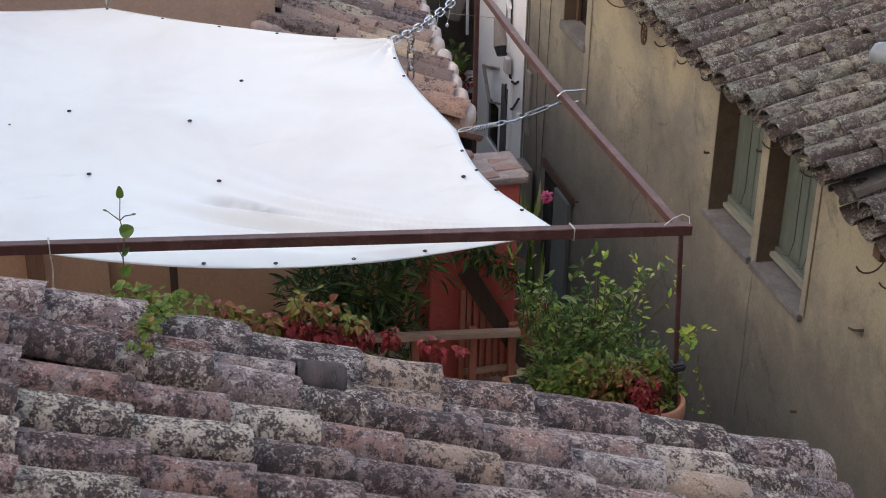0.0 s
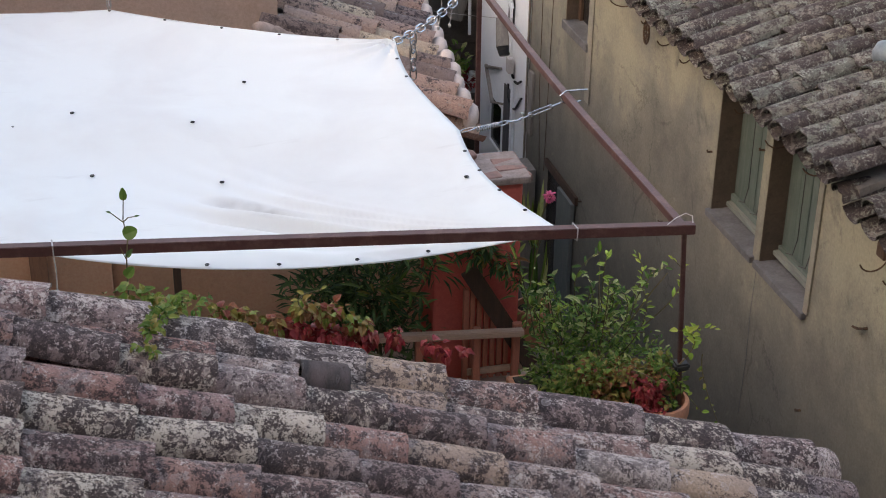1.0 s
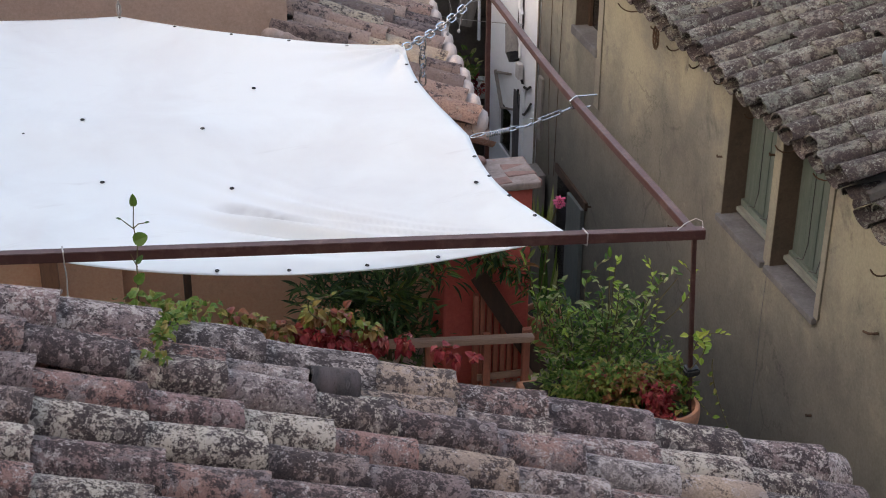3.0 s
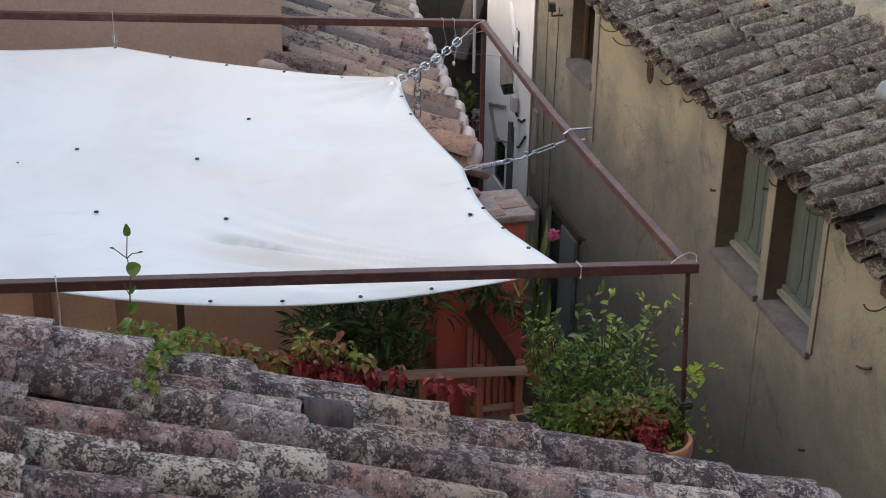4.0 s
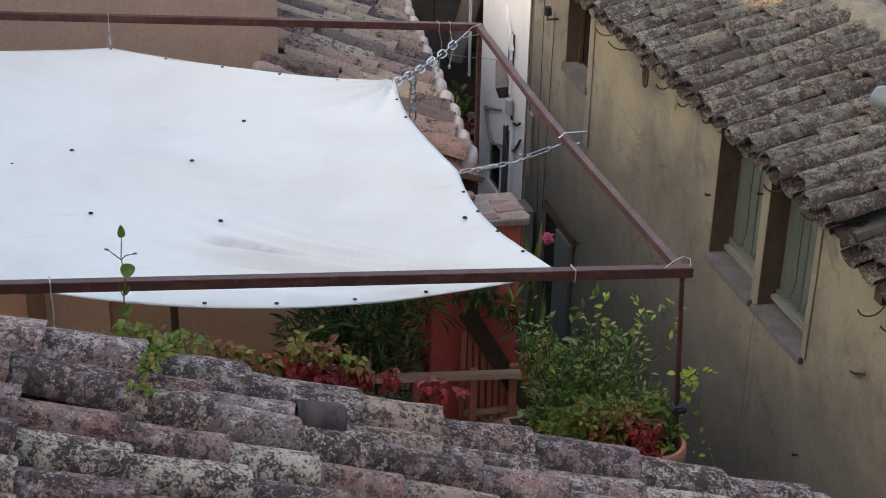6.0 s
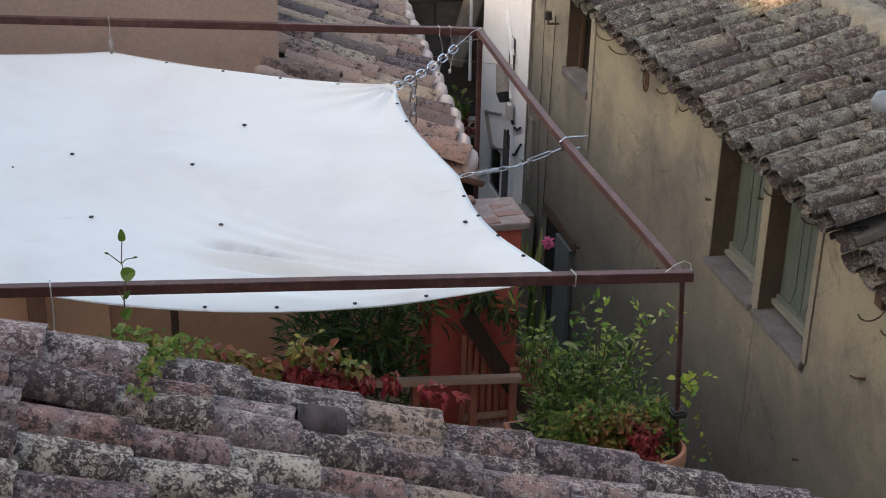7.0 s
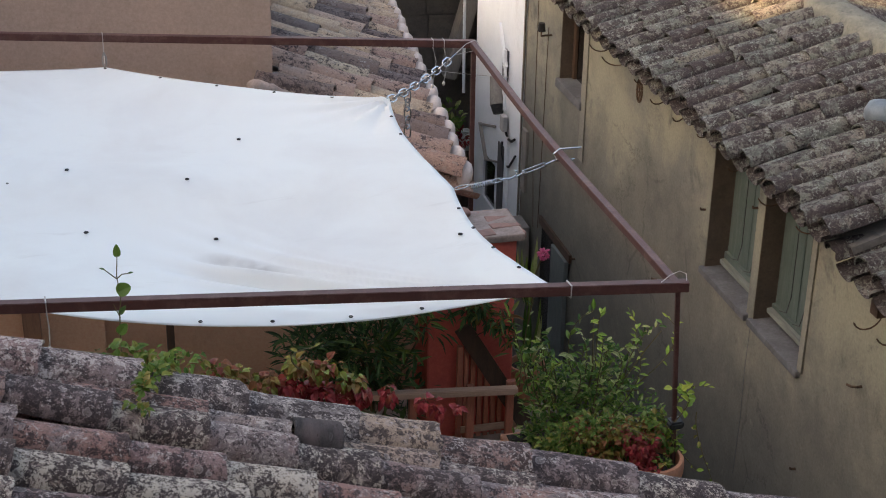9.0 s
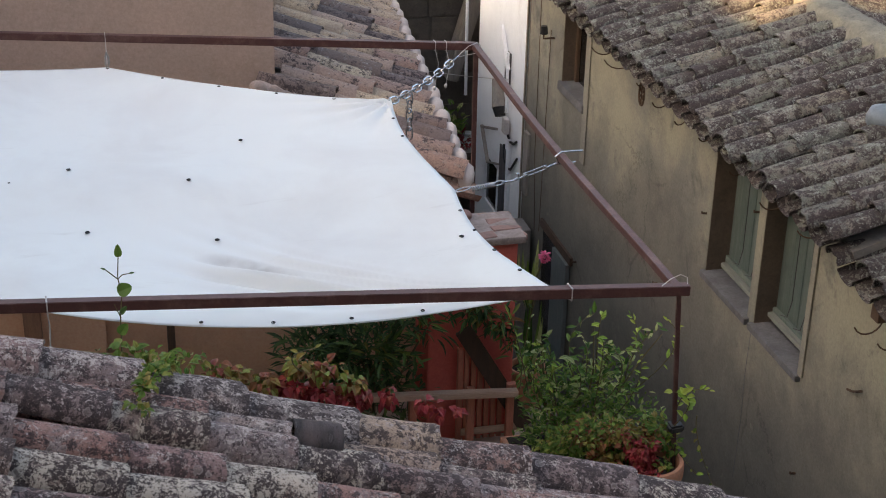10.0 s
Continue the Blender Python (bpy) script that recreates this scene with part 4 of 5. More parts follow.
# ---- windows of the ochre house
def boarded_window(name, y0, y1, z0, z1, label, deep):
    w = tagged(new(name), label, "window", kind="structure")
    x = WX + deep
    bm = boxes(((x, y0 + 0.002, z0 + 0.05), (x + 0.05, y0 + 0.055, z1)), ((x, y0 + 0.055, z0 + 0.05), (x + 0.05, y1 - 0.008, z0 + 0.11)), bevel=0.004)
    part("window_frame", bm, M_GREENFRAME, w)
    # far jamb lined in a dark colour that holds its shade
    part("reveal", boxes(((WX + 0.004, y1 - 0.006, z0), (x + 0.1, y1 + 0.004, z1))), M_REVEAL_SHADE, w, "window reveal darkened with its shade")
    n = 4
    wd = (y1 - y0 - 0.063) / n
    for k in range(n):
        a = y0 + 0.055 + wd * k
        part("board", boxes(((x + 0.02 + 0.002 * (k % 2), a + 0.003, z0 + 0.11), (x + 0.04, a + wd - 0.003, z1)), bevel=0.003), M_SHUTTER, w, "faded green painted board")
    part("window_sill", boxes(((WX - 0.035, y0 - 0.03, z0 - 0.045), (WX + 0.22, y1 + 0.02, z0 + 0.004)), bevel=0.010), M_STONE, w, "grey stone sill")
    # near-black sheet gives the gaps between the boards their shade
    part("back", boxes(((x + 0.06, y0 + 0.002, z0), (x + 0.08, y1 - 0.002, z1))), M_DARKFILL, w)
    for k in (0, 1):
        yy = y0 + (y1 - y0) * (0.33 + 0.28 * k)
        part("wire", tube(bmesh.new(), [(x - 0.012, yy, z1), (x - 0.012, yy - 0.01, z0 + 0.28), (x - 0.012, yy + 0.03, z0 + 0.15), (x - 0.012, yy + 0.12, z0 + 0.12)], 0.003, 5), M_BLACK, w, "thin dark wire", True)
    return w


w1 = boarded_window("window_1", *W1, WSILL, WHEAD, "recessed window closed with faded green boards", 0.138)
w2 = boarded_window("window_2", *W2, WSILL, WHEAD, "recessed window closed with faded green boards above a slate sill", 0.122)
for w_, (y0, y1), deep, z in ((w1, W1, 0.118, 0.05), (w2, W2, 0.098, 0.075)):
    part("stop_bar", bar(bmesh.new(), (WX + deep, y0 + 0.005, WSILL + z), (WX + deep, y1 - 0.03, WSILL + z), 0.042, 0.034, 0.004), M_FRAMEGREY, w_, "pale wooden stop bar")
w3 = tagged(new("window_3"), "small dark window with a chipped pale sill", "window", kind="structure")
# the unlit interior is a near-black sheet
part("pane", boxes(((WX + 0.14, W3[0] + 0.002, W3SILL), (WX + 0.16, W3[1] - 0.002, WHEAD))), M_DARKFILL, w3, "dark pane")
part("window_frame", boxes(((WX + 0.11, W3[0] + 0.002, W3SILL), (WX + 0.138, W3[0] + 0.06, WHEAD)), ((WX + 0.11, W3[1] - 0.06, W3SILL), (WX + 0.138, W3[1] - 0.002, WHEAD)), bevel=0.004), M_DARKWOOD, w3)
part("window_sill", boxes(((WX - 0.03, W3[0] - 0.04, W3SILL - 0.07), (WX + 0.26, W3[1] + 0.03, W3SILL + 0.01)), bevel=0.014), M_STONE, w3, "chipped pale sill")
# the small window's jamb is shaded by its dark lining
part("reveal", boxes(((WX + 0.004, W3[1] - 0.006, W3SILL), (WX + 0.3, W3[1] + 0.004, WHEAD))), M_REVEAL_SHADE, w3, "window reveal darkened with its shade")
trim3 = structure("trim", boxes(((WX - 0.012, W3[0] - 0.13, 0.60), (WX - 0.002, W3[0] - 0.015, 2.0)), bevel=0.003), M_BAND, "pale rendered band beside the small window", "trim")
# a narrow strip of paler render beside the second window
structure("trim", boxes(((WX - 0.014, W2[0] - 0.060, 0.84), (WX - 0.002, W2[0] - 0.003, 2.05)), bevel=0.003), M_BAND, "pale rendered band beside the boarded window", "trim")
# lower shuttered opening further along
w4 = tagged(new("window_4"), "lower opening with blue-grey shutters half open", "window", kind="structure")
M_BLUEGREY = painted("blue-grey painted shutter", (0.15, 0.17, 0.165), (0.19, 0.20, 0.19), 0.7, 0.0, 6, (6, 6, 0.8), 0.3)
part("shutter", boxes(((WX - 0.05, 11.55, -1.60), (WX - 0.012, 11.95, -0.42)), bevel=0.004), M_BLUEGREY, w4, "blue-grey wooden shutter")
# no hole here: a near-black sheet on the wall paints the shade
part("recess", boxes(((WX - 0.008, 11.96, -1.60), (WX - 0.003, 12.36, -0.42))), M_DARKFILL, w4, "flat near-black sheet painted as a shaded opening")
part("lintel", boxes(((WX - 0.03, 11.5, -0.41), (WX - 0.002, 12.40, -0.33)), bevel=0.006), M_DARKWOOD, w4)
# timber posts standing in the alley beside the pillar
tp = thing("timber_post", "grey weathered timber post in the alley", "post")
part("shaft", boxes(((WX - 0.16, 12.62, GROUND), (WX - 0.04, 12.92, -0.55)), bevel=0.01), M_GREYWOOD, tp)

# ---- white wall: opening, bracket, cables
M_SLATE = painted("dark slate grey board", (0.085, 0.078, 0.082), (0.13, 0.12, 0.122), 0.8, 0.0, 6, (6, 6, 0.8), 0.3)
part_w = tagged(new("window_5"), "narrow flat near-black sheet painted as a shaded opening in the white wall with a grey board", "window", kind="structure")
# near-black sheet close to the surface stands for the opening's shade
part("pane", boxes(((WX + 0.01, D1[0] + 0.002, -0.958), (WX + 0.03, D1[1] - 0.002, -0.462))), M_DARKFILL, part_w, "dark pane")
part("board", boxes(((WX - 0.03, 13.62, -0.90), (WX - 0.014, 13.83, -0.13)), bevel=0.004), M_SLATE, part_w, "grey weathered board")
part("window_frame", boxes(((WX - 0.045, 13.47, -0.78), (WX - 0.014, 13.55, 0.04)), bevel=0.004), M_WHITE, part_w)
part("sash", bar(bmesh.new(), (WX - 0.02, 13.92, 1.08), (WX - 0.05, 13.55, 0.74), 0.028, 0.02, 0.003), M_WHITE, part_w, "white sash edge")
part("sash", bar(bmesh.new(), (WX - 0.02, 13.92, 1.00), (WX - 0.05, 13.57, 0.64), 0.02, 0.02, 0.003), M_WHITE, part_w, "white sash edge")
part("board", boxes(((WX - 0.018, 13.60, 0.56), (WX - 0.0135, 13.80, 0.88))), M_SLATE, part_w, "grey weathered board")
horn = thing("wall_lamp", "dull grey funnel-shaped lamp with a dark mouth on the white wall", "lamp")
bm = bmesh.new()
mh, _ = frame_of((WX - 0.07, 13.90, 0.54), (WX - 0.07, 13.76, 0.29))
bmesh.ops.create_cone(bm, cap_ends=True, segments=14, radius1=0.045, radius2=0.075, depth=0.29, matrix=mh @ Matrix.Translation((0, 0, 0.145)))
part("shade", bm, M_GREYWOOD, horn)
bm = bmesh.new()
bmesh.ops.create_cone(bm, cap_ends=True, segments=14, radius1=0.072, radius2=0.05, depth=0.09, matrix=mh @ Matrix.Translation((0, 0, 0.337)))
part("mouth", bm, M_BLACK, horn, "dark mouth of the lamp")
part("arm", tube(bmesh.new(), [(WX, 13.92, 0.56), (WX - 0.07, 13.90, 0.54)], 0.012, 6), M_GREYWOOD, horn)
plate = thing("wall_plate", "grey board fixed to the wall beside the cables", "board")
part("panel", boxes(((WX - 0.03, 12.90, -0.32), (WX - 0.002, 13.03, 0.31)), bevel=0.004), M_GREYWOOD, plate)
br = thing("bracket", "grey steel bracket on the white wall", "bracket")
part("arm", bar(bmesh.new(), (WX - 0.03, 14.52, -0.20), (WX - 0.03, 13.95, -0.02), 0.025, 0.025, 0.003), M_GREYWOOD, br)
part("upright", bar(bmesh.new(), (WX - 0.03, 14.52, -0.18), (WX - 0.03, 14.24, -0.50), 0.035, 0.02, 0.003), M_GREYWOOD, br)
part("arm", bar(bmesh.new(), (WX - 0.03, 14.24, -0.49), (WX - 0.03, 13.84, -0.36), 0.02, 0.02, 0.003), M_GREYWOOD, br)
cord("black cable bent into a hook on the wall", [(WX - 0.03, 13.60, 0.20), (WX - 0.03, 13.56, 0.06), (WX - 0.03, 13.48, 0.02), (WX - 0.03, 13.36, 0.04), (WX - 0.03, 13.26, 0.10)], 0.013, M_BLACK)
cord("black cable bent into a loop on the wall", [(WX - 0.03, 13.68, -0.08), (WX - 0.03, 13.66, -0.22), (WX - 0.03, 13.56, -0.29), (WX - 0.03, 13.42, -0.25), (WX - 0.03, 13.22, -0.06)], 0.013, M_BLACK)
ins = thing("junction_box", "small grey electric fitting on the wall", "electric box")
part("body", boxes(((WX - 0.09, 13.49, 0.09), (WX - 0.034, 13.60, 0.25)), bevel=0.016), M_WIRE, ins)
part("conduit", tube(bmesh.new(), [(WX - 0.05, 13.58, 0.29), (WX - 0.05, 13.60, 0.9)], 0.016, 6), M_WHITE, ins)
structure("trim_pipe", tube(bmesh.new(), [(WX - 0.024, 13.09, GROUND), (WX - 0.024, 13.09, 2.0)], 0.010, 8), M_BAND, "grey pipe where white and ochre walls meet", "pipe", True)
for y_, z_ in ((12.36, 1.50),):
    io = thing("insulator", "old porcelain wire insulator on the wall", "insulator")
    bm = bmesh.new()
    bmesh.ops.create_cone(bm, cap_ends=True, segments=12, radius1=0.038, radius2=0.028, depth=0.07, matrix=Matrix.Translation((WX - 0.10, y_, z_)))
    part("cup", bm, M_BLACK, io, smooth=False)
    part("pin", tube(bmesh.new(), [(WX, y_, z_ - 0.08), (WX - 0.10, y_, z_ - 0.08), (WX - 0.10, y_, z_)], 0.01, 6), M_RUST, io)
cord("thin dark wire running down the ochre wall", [(WX - 0.02, 12.40, 1.48), (WX - 0.012, 12.45, 0.6), (WX - 0.012, 12.48, -0.5)], 0.0035, M_RUST)
cord("thin dark wire along the wall", [(WX - 0.012, 12.75, 1.7), (WX - 0.012, 12.72, 0.2), (WX - 0.012, 12.62, -0.55)], 0.0035, M_RUST)
# iron wall fitting and small rusty pegs
wf = thing("wall_bracket", "rusty openwork iron fitting hanging under the eave", "bracket")
bm = bmesh.new()
tube(bm, [(WX - 0.08, 10.02 + 0.05 * math.cos(a), 1.71 + 0.09 * math.sin(a)) for a in [2 * math.pi * k / 16 for k in range(16)]], 0.008, 5, closed=True)
for a in (0.5, 1.6, 2.7):
    tube(bm, [(WX - 0.08, 10.02 + 0.05 * math.cos(a), 1.71 + 0.09 * math.sin(a)), (WX - 0.08, 10.02 - 0.05 * math.cos(a), 1.71 - 0.09 * math.sin(a))], 0.006, 5)
tube(bm, [(WX, 10.02, 1.80), (WX - 0.08, 10.02, 1.80)], 0.008, 5)
part("frame", bm, M_RUST, wf)
rng = random.Random(21)
for y_, z_ in ((8.86, 1.24), (11.42, -0.33), (8.09, 1.58), (9.6, 0.35), (7.2, 0.2), (9.2, -0.6), (10.6, -0.2), (6.9, -0.2)):
    pg = thing("wall_peg", "small rusty iron peg in the render", "peg", group="wall pegs")
    part("body", tube(bmesh.new(), [(WX + 0.01, y_, z_), (WX - 0.035, y_, z_ + 0.005), (WX - 0.042, y_ - 0.012, z_ + 0.022)], 0.009, 6, 0.006), M_RUST, pg)
wall_hook = thing("wall_hook", "bent rusty iron hook driven into the render", "hook")
part("body", tube(bmesh.new(), [(WX + 0.01, 6.60, 1.13), (WX - 0.025, 6.60, 1.13), (WX - 0.032, 6.65, 1.105), (WX - 0.028, 6.71, 1.085)], 0.009, 6, 0.007), M_RUST, wall_hook, smooth=True)
cord("thin dark cable run straight down the wall between the windows", [(WX - 0.003, 8.0, 0.83), (WX - 0.004, 8.012, 0.45), (WX - 0.003, 7.995, 0.1), (WX - 0.004, 8.01, -0.35)], 0.0017, M_STONE)
# gutter hooks under the eave
for k, y_ in enumerate((6.05, 6.30, 7.0, 7.5, 8.05, 8.55, 9.0, 9.35, 9.75, 10.15, 10.5)):
    low = -0.20 if y_ < 6.4 else 0.0
    gh = thing("gutter_hook", "rusty curved iron gutter hook below the eave", "gutter hook", group="gutter hooks")
    r = 0.085 + rng.uniform(-0.03, 0.02)
    tw = rng.uniform(-0.9, 0.9)
    pts = [(WX + 0.01, y_, 2.05 + low), (EAVE_X + 0.20, y_, 2.03 + low)] + [(EAVE_X + 0.10 + r * math.cos(a), y_ + tw * (1 - math.cos(a)) * r, 1.96 + low + r * math.sin(a)) for a in [0.9 - 3.6 * q / 10 for q in range(11)]]
    part("body", tube(bmesh.new(), pts, 0.0048, 5), M_RUST, gh, smooth=True)
# rafter ends of the lower eave
for k in range(9):
    y_ = 6.30 - 0.36 * k
    if y_ > 3.2:
        rf = thing("rafter", "dark weathered rafter end under the lower eave", "rafter", group="rafters")
        part("beam", boxes(((EAVE_X + 0.13, y_ - 0.04, 1.75), (WX + 0.06, y_ + 0.04, 1.83)), bevel=0.006), M_DARKWOOD, rf)

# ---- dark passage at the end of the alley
structure("wall_passage", boxes(((2.9, 15.9, GROUND), (5.2, 16.3, 1.45))), M_DARK, "dark stone wall at the end of the passage", "wall")
# added overhead, out of view, so that the passage falls into shade
structure("passage_ceiling", boxes(((3.05, 15.2, 1.452), (4.9, 15.89, 1.65))), M_DARK, "unseen dark slab added to keep the alley's end in shade", "ceiling")
structure("wall_passage_side", boxes(((4.58, 14.802, GROUND), (4.9, 15.89, 1.44))), M_DARK, "dark side wall of the passage", "wall")
bc = thing("brace", "grey weathered timber brace in the passage", "brace")
part("beam", bar(bmesh.new(), (4.00, 15.6, -0.02), (4.36, 15.6, 1.25), 0.25, 0.14, 0.012), M_GREYWOOD, bc)
pp = thing("pole", "thin white pole hanging in the passage", "pole")
part("shaft", tube(bmesh.new(), [(4.095, 15.3, 1.2), (4.11, 15.3, -0.12)], 0.018, 8), M_WHITE, pp)
passage = bpy.data.objects["wall_passage"]
rng = random.Random(31)
z = -2.0
while z < 1.3:
    tall, x = rng.uniform(0.26, 0.38), 2.95 + rng.uniform(0.0, 0.2)
    while x < 4.5:
        wide = rng.uniform(0.28, 0.55)
        part("stone", boxes(((x, 15.872 + rng.uniform(-0.012, 0.012), z), (x + wide - 0.02, 15.898, z + tall - 0.02)), bevel=0.008), M_DARK, passage)
        x += wide
    z += tall
jug = thing("jug", "dusty white jug on a shelf in the passage", "jug")
bm = bmesh.new()
prof = [(0.0, 0), (0.07, 0.0), (0.095, 0.07), (0.08, 0.15), (0.05, 0.19), (0.06, 0.22), (0.045, 0.22), (0.04, 0.18), (0.0, 0.16)]
rings = [[bm.verts.new((4.16 + r * math.cos(a), 15.35 + r * math.sin(a), -0.80 + z)) for a in [2 * math.pi * j / 12 for j in range(12)]] for r, z in prof[1:-1]]
for p_, q_ in zip(rings, rings[1:]):
    for j in range(12):
        bm.faces.new((p_[j], p_[(j + 1) % 12], q_[(j + 1) % 12], q_[j]))
bm.faces.new(rings[0][::-1])
bm.faces.new(rings[-1])
part("body", bm, M_WHITE, jug, smooth=True)
sh = thing("shelf", "dark wooden shelf in the passage", "shelf")
part("board", boxes(((3.7, 15.15, -0.84), (WX - 0.002, 15.85, -0.80))), M_DARKWOOD, sh)
part("upright", boxes(((3.72, 15.18, GROUND), (3.80, 15.80, -0.841))), M_DARKWOOD, sh)

# ---- building behind the eastern ridge
structure("wall_far_east", boxes(((6.9, 3.0, GROUND), (7.3, 17.0, 3.2))), M_OCHRE, "shaded rendered wall behind the eastern ridge", "wall")
for y_ in (11.1, 11.9, 12.7):
    wn_ = tagged(new("window_6"), "dark wooden window frame in the far wall", "window", kind="structure")
    part("window_frame", boxes(((6.86, y_ - 0.30, 1.2), (6.898, y_ - 0.22, 2.6)), ((6.86, y_ + 0.22, 1.2), (6.898, y_ + 0.30, 2.6)), bevel=0.004), M_DARKWOOD, wn_)
    part("pane", boxes(((6.88, y_ - 0.219, 1.2), (6.895, y_ + 0.219, 2.6))), M_DARKFILL, wn_)


# ---- plants
def crown(name, mat, parent, blobs, count, size, width, seed, up=0.4, droop=0.3, fold=0.25, label="", shell=0.5):
    """Leaves scattered through soft blobs (centre, radii)."""
    rng = random.Random(seed)
    bm = bmesh.new()
    vol = [b[1][0] * b[1][1] * b[1][2] for b in blobs]
    for _ in range(count):
        c, r = rng.choices(blobs, vol)[0]
        v = away(rng, 0.15)
        k = shell + (1 - shell) * rng.random()
        at = Vector(c) + Vector((v.x * r[0], v.y * r[1], v.z * r[2])) * k
        d = (v * 0.8 + away(rng, up)).normalized()
        s = size * rng.uniform(0.6, 1.3)
        leaf(bm, at, d, Vector((rng.uniform(-0.4, 0.4), rng.uniform(-0.6, 0.2), 1)), s, s * width * rng.uniform(0.8, 1.2), fold, droop)
    return part(name, bm, mat, parent, label)


def stems(parent, base, tips, r=0.006, seed=0):
    rng = random.Random(seed)
    bm = bmesh.new()
    for t_ in tips:
        a, b = Vector(base) + Vector((rng.uniform(-0.06, 0.06), rng.uniform(-0.06, 0.06), 0)), Vector(t_)
        mid = a.lerp(b, 0.55) + Vector((rng.uniform(-0.06, 0.06), rng.uniform(-0.06, 0.06), 0.06))
        tube(bm, [a, a.lerp(mid, 0.5), mid, mid.lerp(b, 0.5) + Vector((0, 0, 0.01)), b], r, 5, r * 0.4)
    return part("stem", bm, M_STEM, parent, smooth=True)


def twig(parent, mat, base, tip, n, size, width, seed, curve=0.1):
    """A slender shoot with leaves in pairs."""
    rng = random.Random(seed)
    a, b = Vector(base), Vector(tip)
    off = Vector((rng.uniform(-1, 1), rng.uniform(-1, 1), 0.6)) * curve
    pts = [a.lerp(b, k / 8) + off * (4 * (k / 8) * (1 - k / 8)) for k in range(9)]
    bm = bmesh.new()
    tube(bm, pts, 0.0035, 5, 0.0015)
    part("shoot", bm, M_STEM, parent, smooth=True)
    bm = bmesh.new()
    for k in range(n):
        f = 0.25 + 0.75 * k / max(1, n - 1)
        i = min(int(f * 8), 7)
        at = pts[i].lerp(pts[i + 1], f * 8 - i)
        d = (b - a).normalized() * 0.4 + away(rng, 0.1)
        s = size * rng.uniform(0.7, 1.2)
        leaf(bm, at, d, Vector((rng.uniform(-0.5, 0.5), -0.5, 1)), s, s * width, 0.2, 0.2)
    part("leaves", bm, mat, parent)


def pot(name, at, r, h, label):
    ob = thing(name, label, "flower pot", at=at)
    bm = bmesh.new()
    prof = [(r * 0.68, 0), (r * 0.90, h * 0.80), (r * 1.0, h * 0.80), (r * 1.04, h * 0.84), (r * 1.04, h * 0.97), (r * 1.0, h), (r * 0.90, h), (r * 0.86, h * 0.96), (r * 0.84, h * 0.80)]
    rings = [[bm.verts.new((q * math.cos(a), q * math.sin(a), z)) for a in [2 * math.pi * j / 28 for j in range(28)]] for q, z in prof]
    for p_, q_ in zip(rings, rings[1:]):
        for j in range(28):
            bm.faces.new((p_[j], p_[(j + 1) % 28], q_[(j + 1) % 28], q_[j]))
    bm.faces.new(rings[0][::-1])
    part("body", bm, M_POT, ob, smooth=True)
    bm = bmesh.new()
    bmesh.ops.create_circle(bm, cap_ends=True, radius=r * 0.85, segments=20, matrix=Matrix.Translation((0, 0, h * 0.86)))
    part("soil", bm, M_SOIL, ob, "dark soil")
    return ob


PARAPET_Z = 0.85
pot("flower_pot", (2.585, 5.93, PARAPET_Z + 0.002), 0.165, 0.46, "round terracotta flower pot on the parapet beside the post")
trough = thing("planter", "long weathered terracotta planter on the parapet", "planter")
part("body", boxes(((2.02, 6.25, PARAPET_Z + 0.002), (2.72, 6.62, PARAPET_Z + 0.24)), bevel=0.015), M_POT, trough)
part("soil", boxes(((2.05, 6.28, PARAPET_Z + 0.2), (2.69, 6.59, PARAPET_Z + 0.246))), M_SOIL, trough)

shrub = thing("shrub", "tall loose green shrub with slender shoots in the planter", "shrub")
B = (2.36, 6.45, 1.09)
tips = [(2.05, 6.4, 1.66), (2.18, 6.5, 1.70), (2.30, 6.4, 1.62), (2.46, 6.5, 1.80), (2.60, 6.5, 1.55), (2.84, 6.5, 1.68), (2.1, 6.5, 1.35), (2.7, 6.4, 1.40)]
stems(shrub, B, tips, 0.007, 3)
crown("foliage", L_SHRUB, shrub, [((2.26, 6.45, 1.40), (0.20, 0.22, 0.22)), ((2.48, 6.45, 1.42), (0.22, 0.22, 0.20)), ((2.22, 6.45, 1.15), (0.17, 0.2, 0.2)), ((2.42, 6.40, 1.18), (0.3, 0.2, 0.18)),
                                  ((2.68, 6.45, 1.22), (0.2, 0.18, 0.16)), ((2.16, 6.5, 1.52), (0.11, 0.12, 0.16))], 2300, 0.038, 0.42, 5, shell=0.25)
rng = random.Random(77)
for k in range(16):
    x_, y_ = rng.uniform(2.1, 2.8), rng.uniform(6.3, 6.6)
    z_ = rng.uniform(1.35, 1.5) + 0.12 * math.sin((x_ - 2.0) * 4)
    twig(shrub, L_SHRUB if k % 3 else L_LIME, (0.6 * x_ + 0.4 * B[0], y_, z_ - 0.2), (x_, y_, z_ + rng.uniform(0.08, 0.26)), 13, 0.042, 0.38, 140 + k)
for k, tip in enumerate(tips[:6]):
    twig(shrub, L_SHRUB, (B[0] * 0.4 + tip[0] * 0.6, tip[1], 1.35), (tip[0], tip[1], tip[2] + 0.04), 15, 0.055, 0.38, 40 + k)
twig(shrub, L_LIME, (2.45, 6.4, 1.55), (2.47, 6.42, 1.86), 9, 0.055, 0.4, 61)
twig(shrub, L_LIME, (2.70, 6.4, 1.45), (2.83, 6.42, 1.80), 11, 0.05, 0.35, 62)
twig(shrub, L_LIME, (2.10, 6.4, 1.45), (1.98, 6.42, 1.92), 10, 0.05, 0.3, 63)
twig(shrub, L_SHRUB, (2.05, 6.4, 1.5), (2.13, 6.42, 2.02), 7, 0.05, 0.3, 64)

